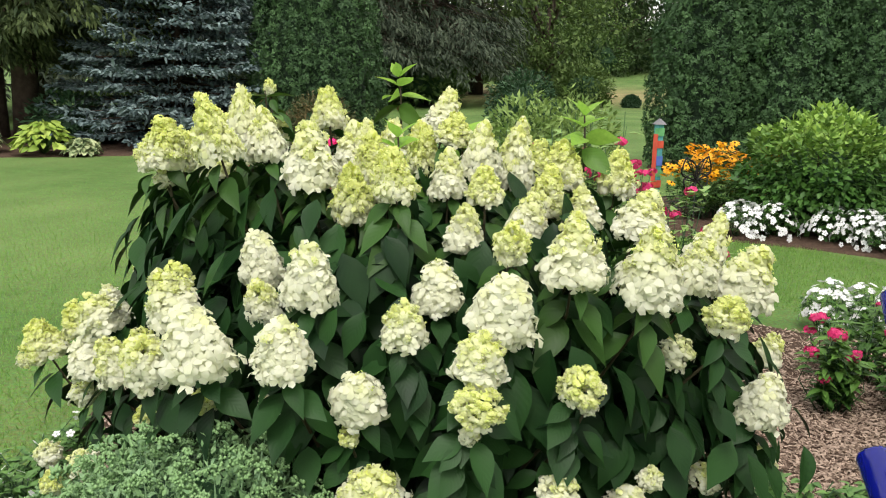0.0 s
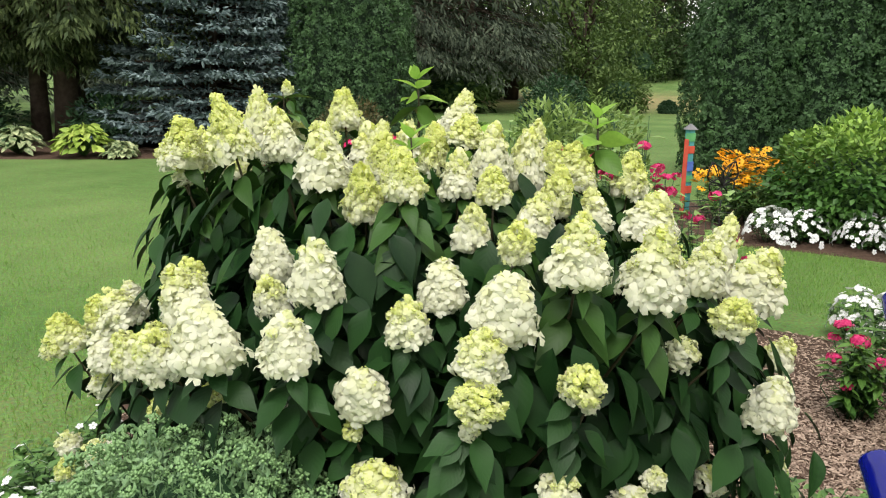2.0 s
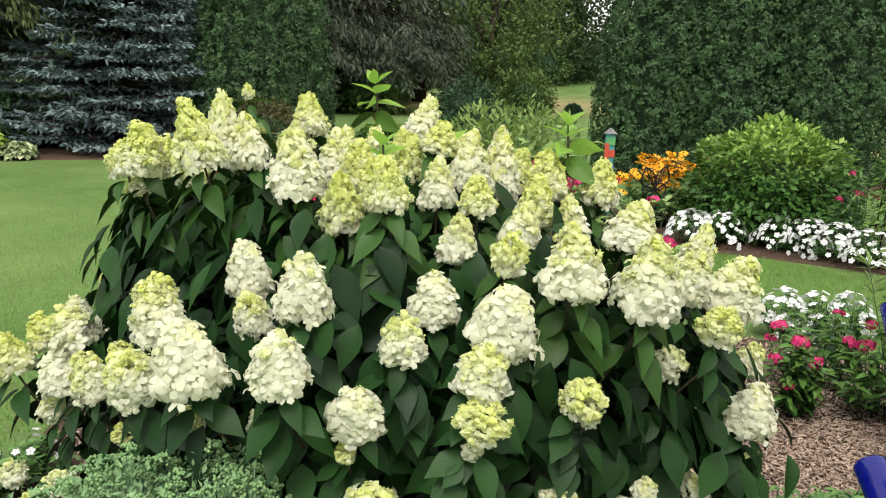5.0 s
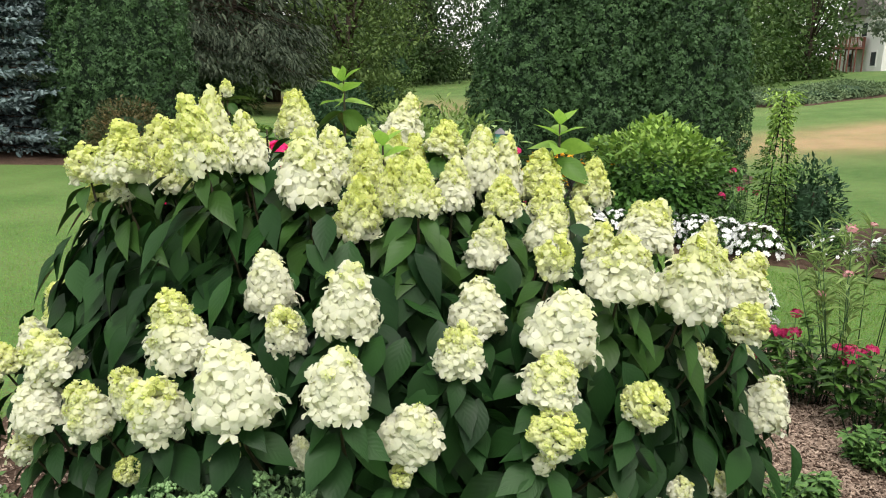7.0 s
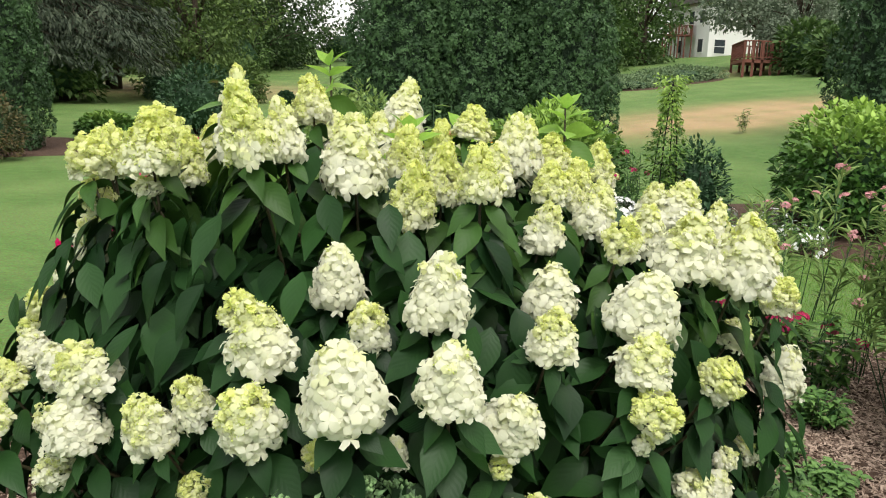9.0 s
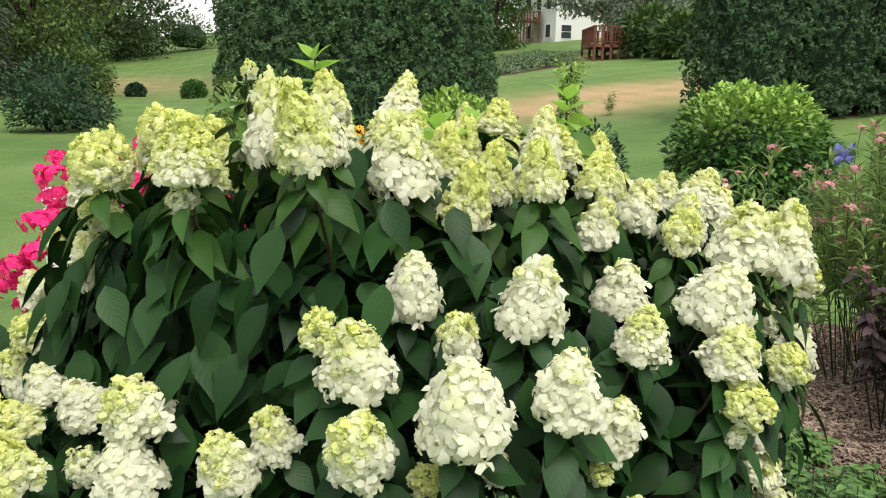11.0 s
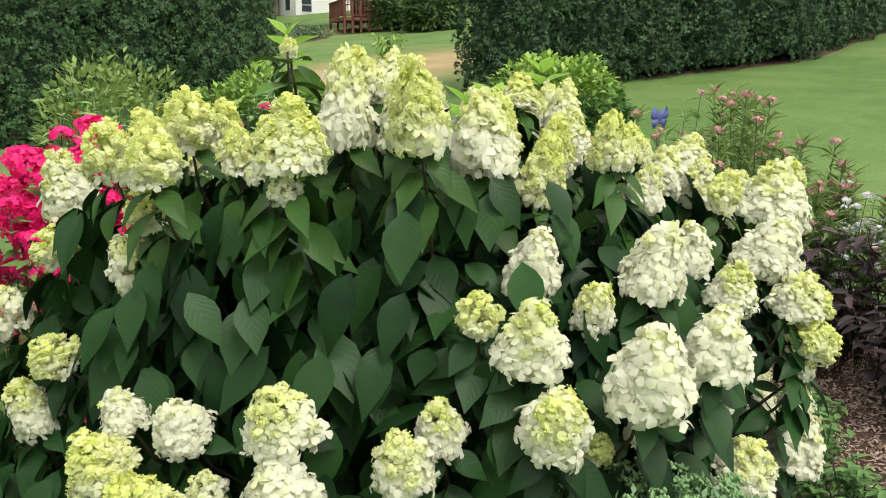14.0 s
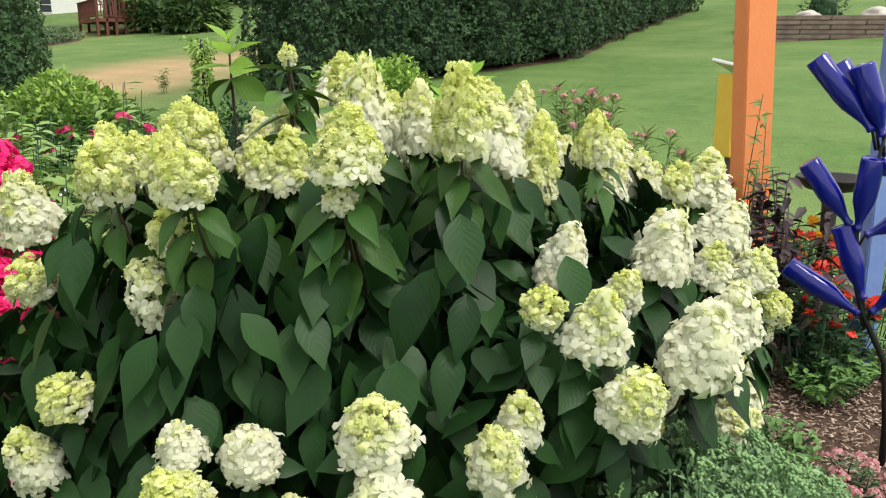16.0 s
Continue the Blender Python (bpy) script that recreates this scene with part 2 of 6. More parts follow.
hs = gn.new("ShaderNodeHueSaturation")
hs.inputs["Saturation"].default_value = 0.92
gl.new(fm.outputs["Result"], hs.inputs["Color"])
band = gn.new("ShaderNodeTexWave")
band.inputs["Scale"].default_value, band.inputs["Distortion"].default_value, band.inputs["Detail"].default_value = 0.30, 3.5, 3.0
turned = gn.new("ShaderNodeMapping")
turned.inputs["Rotation"].default_value = (0, 0, radians(28))
gl.new(gtc.outputs["Object"], turned.inputs["Vector"])
gl.new(turned.outputs["Vector"], band.inputs["Vector"])
bv = gn.new("ShaderNodeMapRange")
bv.inputs["To Min"].default_value, bv.inputs["To Max"].default_value = 0.94, 1.02
gl.new(band.outputs["Fac"], bv.inputs["Value"])
gl.new(bv.outputs["Result"], hs.inputs["Value"])
gl.new(hs.outputs["Color"], pb.inputs["Base Color"])

# Cobalt bottle glass.
COBALT = bpy.data.materials.new("cobalt_glass")
COBALT.use_nodes = True
cb = COBALT.node_tree.nodes["Principled BSDF"]
cb.inputs["Base Color"].default_value = (0.007, 0.013, 0.33, 1)
cb.inputs["Roughness"].default_value = 0.04
cb.inputs["Transmission Weight"].default_value = 0.45
cb.inputs["IOR"].default_value = 1.5

# ---- building helpers ----
RNG = np.random.default_rng(7)


def unit(v):
    v = np.asarray(v, float)
    return v / np.maximum(np.linalg.norm(v, axis=-1, keepdims=True), 1e-9)


def frames(along, face):
    """Rotation matrices whose y axis runs along and whose z axis is near face."""
    y = unit(along)
    x = unit(np.cross(y, face))
    z = np.cross(x, y)
    return np.stack([x, y, z], -1)


def tri_mesh(name, verts, tris, mats, tint=None, uv=None, smooth=True, mat_index=None):
    verts, tris = np.asarray(verts, np.float32), np.asarray(tris, np.int32)
    me = bpy.data.meshes.new(name)
    me.vertices.add(len(verts))
    me.vertices.foreach_set("co", verts.ravel())
    me.loops.add(tris.size)
    me.loops.foreach_set("vertex_index", tris.ravel())
    me.polygons.add(len(tris))
    me.polygons.foreach_set("loop_start", np.arange(0, tris.size, 3, dtype=np.int32))
    if smooth:
        me.polygons.foreach_set("use_smooth", np.ones(len(tris), bool))
    if mat_index is not None:
        me.polygons.foreach_set("material_index", np.asarray(mat_index, np.int32))
    if tint is not None:
        me.attributes.new("tint", "FLOAT", "POINT").data.foreach_set("value", np.asarray(tint, np.float32))
    if uv is not None:
        me.attributes.new("leafuv", "FLOAT_VECTOR", "POINT").data.foreach_set("vector", np.asarray(uv, np.float32).ravel())
    me.update(calc_edges=True)
    for m in mats if isinstance(mats, (list, tuple)) else [mats]:
        me.materials.append(m)
    return me


def spread(template, rot, loc, size):
    """Copies of a template (verts, tris) at each rotation, place and size, as one set of verts and tris."""
    tv, tt = np.asarray(template[0], float), np.asarray(template[1], int)
    size = np.asarray(size, float)
    size = size[:, None, None] if size.ndim == 1 else size[:, None, :]
    v = np.einsum("nij,nkj->nki", rot, tv[None] * size) + np.asarray(loc, float)[:, None, :]
    t = tt[None] + (np.arange(len(loc)) * len(tv))[:, None, None]
    return v.reshape(-1, 3), t.reshape(-1, 3)


def leaf_template(rows=5, width=0.5, fold=0.12, droop=0.25, point=1.0, base=0.0, tip=False, cols=(-1, -0.5, 0, 0.5, 1)):
    """A leaf one unit long along y: folded along its midrib, drooping to its tip."""
    verts, uv, tris = [], [], []
    for i in range(rows + 1):
        s = i / rows
        w = width * 0.5 * 1.85 * (s + 0.015) ** 0.5 * (1 - s) ** (0.55 + 0.2 * point)
        if tip:
            w = width * 0.5 * (math.sin(math.pi * min(1.0, s ** 0.88 + 0.004)) ** 1.05 * (1 - 0.42 * s ** 3) + 0.012)
        z = -droop * s * s
        for k in cols:
            verts.append((k * w, s + base, z + fold * abs(k) * w * 2 * (1 - 0.4 * s)))
            uv.append((k, s, 0))
        if i:
            n = len(cols)
            a = (i - 1) * n
            for k in range(n - 1):
                tris += [(a + k, a + k + 1, a + n + 1 + k), (a + k, a + n + 1 + k, a + n + k)]
    return np.array(verts), np.array(tris), np.array(uv)


SMALL_LEAF = (np.array([(0, 0, 0), (0.22, 0.45, 0.05), (-0.22, 0.45, 0.05), (0, 0.5, -0.03), (0, 1, -0.12)]),
              np.array([(0, 1, 3), (0, 3, 2), (1, 4, 3), (2, 3, 4)]))
WIDE_LEAF = (SMALL_LEAF[0] * [1.45, 1, 1.4], SMALL_LEAF[1])
SPRIG = (np.array([(0, 0, 0), (0.13, 0.35, 0.03), (-0.13, 0.40, 0.0), (0, 1, -0.10)]), np.array([(0, 1, 2), (1, 3, 2)]))
CROWN_LEAF = (np.array([(0, 0, 0), (0.26, 0.45, 0.06), (-0.26, 0.5, 0.0), (0, 1, -0.10)]), np.array([(0, 1, 2), (1, 3, 2)]))
PETAL = (np.array([(0, 0, 0), (0.28, 0.4, 0.06), (-0.28, 0.4, 0.06), (0.30, 0.8, 0.05), (-0.30, 0.8, 0.05), (0, 1, 0)]),
         np.array([(0, 1, 2), (1, 3, 2), (3, 4, 2), (3, 5, 4)]))
FROND = (np.array([(0, 0, 0), (0.36, 0.45, 0.05), (0.10, 0.40, 0.0), (-0.36, 0.45, 0.05), (0.34, 0.92, -0.08), (-0.30, 0.96, -0.08)]),
         np.array([(0, 1, 2), (0, 2, 3), (2, 1, 4), (2, 5, 3)]))
TWIG = (np.array([(0, 0, 0), (0.20, 0.30, 0.03), (-0.20, 0.30, 0.03), (0.16, 0.72, 0.02), (-0.16, 0.72, 0.02), (0, 1, -0.03), (0, 0.45, 0.17)]),
        np.array([(0, 1, 6), (0, 6, 2), (1, 3, 6), (2, 6, 4), (3, 5, 6), (5, 4, 6)]))
BUDBALL = (np.array([(1, 0, 0), (-1, 0, 0), (0, 1, 0), (0, -1, 0), (0, 0, 1), (0, 0, -1)]) * 0.5,
           np.array([(0, 2, 4), (2, 1, 4), (1, 3, 4), (3, 0, 4), (2, 0, 5), (1, 2, 5), (3, 1, 5), (0, 3, 5)]))


def part(name, me, parent, label="", m=None):
    ob = new(name, me)
    ob.parent = parent
    if m is not None:
        ob.matrix_basis = m
    if label:
        tagged(ob, label)
    return ob


def thing(name, label, category, at=(0, 0, 0), group="", kind=""):
    ob = new(name)
    ob.location = at
    ob.empty_display_size = 0.1
    return tagged(ob, label, category, group, kind)


def bm_mesh(name, bm, mats, bevel=0.0):
    if bevel:
        bmesh.ops.bevel(bm, geom=bm.edges[:], offset=bevel, segments=2, affect="EDGES")
    me = bpy.data.meshes.new(name)
    bm.to_mesh(me)
    bm.free()
    for m in mats if isinstance(mats, (list, tuple)) else [mats]:
        me.materials.append(m)
    return me


def box_mesh(name, size, mats, bevel=0.006):
    bm = bmesh.new()
    bmesh.ops.create_cube(bm, size=1)
    bmesh.ops.scale(bm, vec=size, verts=bm.verts)
    return bm_mesh(name, bm, mats, bevel)


def tube(points, radii, sides=7):
    """Verts and tris of a tapered tube along points."""
    p = np.asarray(points, float)
    r = np.broadcast_to(np.asarray(radii, float), (len(p),))
    d = unit(np.gradient(p, axis=0))
    ref = np.array([0.31, 0.17, 0.93]) if abs(d[0, 2]) < 0.9 else np.array([1.0, 0.2, 0])
    x = unit(np.cross(d, ref))
    y = np.cross(d, x)
    a = np.linspace(0, 2 * np.pi, sides, endpoint=False)
    v = p[:, None] + r[:, None, None] * (np.cos(a)[None, :, None] * x[:, None] + np.sin(a)[None, :, None] * y[:, None])
    v = v.reshape(-1, 3)
    t = []
    for i in range(len(p) - 1):
        for k in range(sides):
            b, c = i * sides + k, i * sides + (k + 1) % sides
            t += [(b, c, c + sides), (b, c + sides, b + sides)]
    v = np.concatenate([v, p[:1], p[-1:]])
    n = len(v)
    for k in range(sides):
        t += [(n - 2, (k + 1) % sides, k), (n - 1, (len(p) - 2) * sides + sides + k, (len(p) - 2) * sides + sides + (k + 1) % sides)]
    return v, np.array(t)


def joined(pieces):
    vs, ts, off = [], [], 0
    for v, t in pieces:
        vs.append(v)
        ts.append(np.asarray(t) + off)
        off += len(v)
    return np.concatenate(vs), np.concatenate(ts)


def lathe(profile, sides=20):
    p = np.asarray(profile, float)
    a = np.linspace(0, 2 * np.pi, sides, endpoint=False)
    v = np.stack([np.outer(p[:, 0], np.cos(a)), np.outer(p[:, 0], np.sin(a)), np.repeat(p[:, 1:2], sides, 1)], -1).reshape(-1, 3)
    t = []
    for i in range(len(p) - 1):
        for k in range(sides):
            b, c = i * sides + k, i * sides + (k + 1) % sides
            t += [(b, c, c + sides), (b, c + sides, b + sides)]
    return v, np.array(t)


def smooth01(a, b, x):
    s = np.clip((np.asarray(x, float) - a) / (b - a), 0, 1)
    return s * s * (3 - 2 * s)


def terrain(x, y):
    """The lawn: level round the garden, with a low swell under the back bed, rising to the east and far to the north."""
    u = np.asarray(x, float) - 0.35 * np.asarray(y, float)
    s = np.maximum(u - 3.2, 0)
    far = np.maximum(0.4 * np.asarray(x, float) + 0.9 * np.asarray(y, float) - 40, 0)
    rise = 0.04 * far * far / (far + 10) * smooth01(5, 40, np.asarray(y, float) - 0.9 * np.asarray(x, float))
    v = 0.8 * np.asarray(x, float) + 0.6 * np.asarray(y, float)
    swell = 0.12 * smooth01(3.8, 7.2, v) * (1 - smooth01(9, 13, v)) * smooth01(1.5, 4, np.asarray(x, float))
    return 0.115 * s * s / (s + 1.5) * (1 - 0.25 * smooth01(40, 120, u)) + rise * (1 - smooth01(120, 400, far)) + swell


# ---- ground ----
def axis_steps(a, b, fine_lo, fine_hi, step):
    core = np.arange(fine_lo, fine_hi + 1e-6, step)
    out = []
    d, x = step, fine_hi
    while x < b:
        d *= 1.22
        x += d
        out.append(min(x, b))
    low = []
    d, x = step, fine_lo
    while x > a:
        d *= 1.22
        x -= d
        low.append(max(x, a))
    return np.concatenate([low[::-1], core, out])


gx, gy = axis_steps(-1500, 1500, -8, 36, 0.5), axis_steps(-1500, 1500, -6, 40, 0.5)
GX, GY = np.meshgrid(gx, gy)
GZ = terrain(GX, GY)
nx_, ny_ = len(gx), len(gy)
ii = (np.arange(ny_ - 1)[:, None] * nx_ + np.arange(nx_ - 1)[None, :]).ravel()
gt = np.concatenate([np.stack([ii, ii + 1, ii + nx_ + 1], 1), np.stack([ii, ii + nx_ + 1, ii + nx_], 1)])
dry = np.exp(-(((GX - 18.0) / 5.5) ** 2 + ((GY - 13.5) / 3.2) ** 2) ** 1.5) * 1.1
dry = np.maximum(dry, 0.85 * np.exp(-(((GX - 15) / 9) ** 2 + ((GY - 52) / 9) ** 2)))
dry = np.maximum(dry, 0.7 * np.exp(-(((GX - 33) / 8) ** 2 + ((GY - 30) / 3.0) ** 2)))
ground = tagged(new("ground", tri_mesh("ground", np.stack([GX, GY, GZ], -1).reshape(-1, 3), gt, LAWN, tint=np.clip(dry, 0, 1).ravel())),
                "mown green lawn with dry tan patches on the slope", "lawn", kind="structure")


def bed(name, label, outline, height):
    """A mulched bed, mounded towards its middle."""
    o = np.asarray(outline, float)
    n = 10
    k = np.linspace(0, len(o), len(o) * n, endpoint=False)
    i = k.astype(int)
    s = (k - i)[:, None]
    p0, p1, p2, p3 = (o[(i + d) % len(o)] for d in (-1, 0, 1, 2))
    ring = 0.5 * (2 * p1 + (p2 - p0) * s + (2 * p0 - 5 * p1 + 4 * p2 - p3) * s ** 2 + (3 * p1 - p0 - 3 * p2 + p3) * s ** 3)
    mid = ring.mean(0)
    verts, tris, m = [], [], len(ring)
    for r, f in enumerate((1.0, 0.97, 0.9, 0.7, 0.45, 0.2, 0.03)):
        q = mid + (ring - mid) * f
        z = terrain(q[:, 0], q[:, 1]) + (-0.03 if r == 0 else height * (0.35 + 0.65 * (1 - f) ** 0.5) + RNG.normal(0, 0.006, m))
        verts.append(np.column_stack([q, z]))
        if r:
            a = (r - 1) * m + np.arange(m)
            b = (r - 1) * m + (np.arange(m) + 1) % m
            tris += [np.stack([a, b, b + m], 1), np.stack([a, b + m, a + m], 1)]
    return tagged(new(name, tri_mesh(name, np.concatenate(verts), np.concatenate(tris), SOIL)), label, "garden bed", kind="structure")


FRONT_BED = [(-1.5, 0.9), (-1.35, -0.3), (-0.7, -1.15), (0.5, -1.5), (1.6, -1.75), (3.0, -1.5), (4.0, -0.4), (4.1, 1.2), (3.2, 2.6), (1.6, 3.6), (-0.2, 3.4), (-1.3, 2.4)]
bed("garden_bed_front", "brown bark mulch bed under the hydrangea", FRONT_BED, 0.03)
bed("garden_bed_back", "dark bark mulch bed behind a strip of lawn", [(1.9, 7.4), (2.4, 6.3), (3.6, 5.5), (4.7, 4.6), (5.5, 3.4), (6.0, 2.0), (7.3, 1.7), (8.0, 3.2), (7.2, 5.2), (6.0, 6.8), (4.2, 8.3), (2.6, 8.5)], 0.03)
bed("garden_bed_tree", "dark bed under the spruce trees", [(-9.5, 14.2), (-6.5, 13.8), (-3.2, 14.4), (0.5, 14.6), (2.2, 15.6), (1.5, 19), (-3, 20), (-9.5, 20)], 0.03)
bed("garden_bed_hedge", "strip of bare dark soil under the arborvitae hedge", [(13.4, 7.6), (13.9, 6.5), (15.9, 4.35), (18.2, 2.0), (22.1, 1.25), (27, 0.2), (33, -1.1), (33, 1.0), (25, 2.8), (19, 4.2), (15.2, 7.8)], 0.03)
bed("garden_bed_clump", "strip of bare dark soil under the arborvitae clump", [(5.7, 12.6), (6.9, 11.1), (9.0, 9.3), (10.4, 10.2), (10.0, 12.8), (7.6, 14.4)], 0.03)
bed("garden_bed_island", "low juniper island bed on the slope", [(25.8, 28.0), (26.2, 25.2), (28.6, 25.4), (31.6, 25.6), (33.8, 28.0), (32.5, 31.5), (28.5, 31.5)], 0.05)


def chips():
    """Loose bark chips on the mulch that shows."""
    xy = np.column_stack([RNG.uniform(-1.4, 4.1, 40000), RNG.uniform(-1.7, 3.5, 40000)])
    xy = np.concatenate([xy, RNG.normal((2.4, 0.5), (0.8, 0.8), (30000, 2))])
    o = np.asarray(FRONT_BED) * 0.975 + np.mean(FRONT_BED, axis=0) * 0.025
    inside = np.zeros(len(xy), bool)
    for (x0, y0), (x1, y1) in zip(o, np.roll(o, -1, axis=0)):
        cross = (y0 > xy[:, 1]) != (y1 > xy[:, 1])
        inside ^= cross & (xy[:, 0] < (x1 - x0) * (xy[:, 1] - y0) / (y1 - y0 + 1e-9) + x0)
    xy = xy[inside & (np.hypot(xy[:, 0] - 0.08, xy[:, 1] - 0.45) > 0.75)]
    n = len(xy)
    v0, t0 = np.array([(-0.5, 0, 0), (-0.2, 0.5, 0.12), (0.5, 0.35, 0), (0.42, -0.5, 0.1), (-0.3, -0.4, 0.05), (0, 0, 0.35)]), np.array([(0, 4, 5), (4, 3, 5), (3, 2, 5), (2, 1, 5), (1, 0, 5)])
    a = RNG.uniform(0, 2 * np.pi, n)
    rot = frames(np.column_stack([np.cos(a), np.sin(a), RNG.normal(0, 0.28, n)]), np.column_stack([RNG.normal(0, 0.45, (n, 2)), np.ones(n)]))
    size = np.column_stack([RNG.uniform(0.004, 0.012, n), RNG.uniform(0.010, 0.044, n), RNG.uniform(0.008, 0.022, n)])
    loc = np.column_stack([xy, 0.022 + RNG.uniform(0, 0.016, n)])
    v, t = spread((v0, t0), rot, loc, size)
    tagged(new("bark_chips", tri_mesh("bark_chips", v, t, CHIP, smooth=False)), "scattered brown and grey bark mulch chips", "mulch", kind="stuff")


chips()


def grass():
    """Blades where the lawn comes near."""
    n = 230000
    x, y = RNG.uniform(-7.5, -0.9, n), RNG.uniform(-0.6, 12.0, n)
    keep = (x < -1.42 - 0.10 * np.sin(y * 2.1)) | (y > 2.9)
    keep &= RNG.uniform(0, 1, n) < np.clip(1.0 - (y - 0.2) / 11, 0, 1) ** 1.5 * np.clip((x + 7.5) / 2.5, 0, 1)
    x2, y2 = RNG.uniform(2.6, 6.2, 90000), RNG.uniform(0.8, 6.5, 90000)
    k2 = (x2 + y2 * 0.62 > 5.2) & (x2 * 0.8 + y2 < 8.4) & (x2 + 0.55 * y2 < 7.1)
    x, y = np.concatenate([x[keep], x2[k2]]), np.concatenate([y[keep], y2[k2]])
    n = len(x)
    blade = (np.array([(-0.5, 0, 0), (0.5, 0, 0), (0.1, 1, 0.25)]), np.array([(0, 1, 2)]))
    up = unit(np.column_stack([RNG.normal(0, 0.35, (n, 2)), np.ones(n)]))
    rot = frames(up, np.column_stack([RNG.normal(0, 1, (n, 2)), np.zeros(n)]))
    v, t = spread(blade, rot, np.column_stack([x, y, terrain(x, y) - 0.004]), np.column_stack([np.full(n, 0.0045), RNG.uniform(0.025, 0.05, n), np.full(n, 0.05)]))
    tagged(new("grass", tri_mesh("grass", v, t, BLADE, smooth=False)), "short mown green lawn grass blades", "grass", kind="stuff")


grass()


# ---- foliage makers ----
def shell_points(n, radii, seed, low=-1.0, lumps=0.12, freq=2.2, boxy=2.0):
    """Points and outward directions on a lumpy ellipsoid."""
    g = np.random.default_rng(seed)
    d = unit(g.normal(0, 1, (n * 2, 3)))
    d = d[d[:, 2] > low][:n]
    off = Vector((seed * 3.7, 1.3, 0.4))
    lump = np.array([noise.noise(Vector(v) * freq + off) for v in d])
    full = (np.abs(d) ** boxy).sum(1) ** (-1 / boxy)
    return d * np.asarray(radii) * ((1 + lumps * lump) * full)[:, None], d


def leafy_mesh(name, pts, out, size, mat, template=SMALL_LEAF, seed=1, hang=0.2, face_up=0.5, tint=None, mixed=0.5):
    g = np.random.default_rng(seed)
    n = len(pts)
    along = unit(out * 1.0 + g.normal(0, mixed, (n, 3)) + np.array([0, 0, -hang]))
    face = unit(out * 0.6 + np.array([0, 0, face_up]) + g.normal(0, 0.35, (n, 3)))
    s = g.uniform(0.7, 1.25, n) * size
    v, t = spread(template, frames(along, face), pts, s)
    tv = None if tint is None else np.repeat(tint, len(template[0]))
    return tri_mesh(name, v, t, mat, tint=tv)


def hull_mesh(name, radii, mat, seed, z0=0.0, lumps=0.12, freq=2.2, bottom=-1.0):
    bm = bmesh.new()
    bmesh.ops.create_icosphere(bm, subdivisions=4, radius=1)
    off = Vector((seed * 3.7, 1.3, 0.4))
    for v in bm.verts:
        d = v.co.normalized()
        k = 1 + lumps * noise.noise(d * freq + off)
        v.co = Vector((d.x * radii[0] * k, d.y * radii[1] * k, max(d.z, bottom) * radii[2] * k + z0))
    return bm_mesh(name, bm, mat)


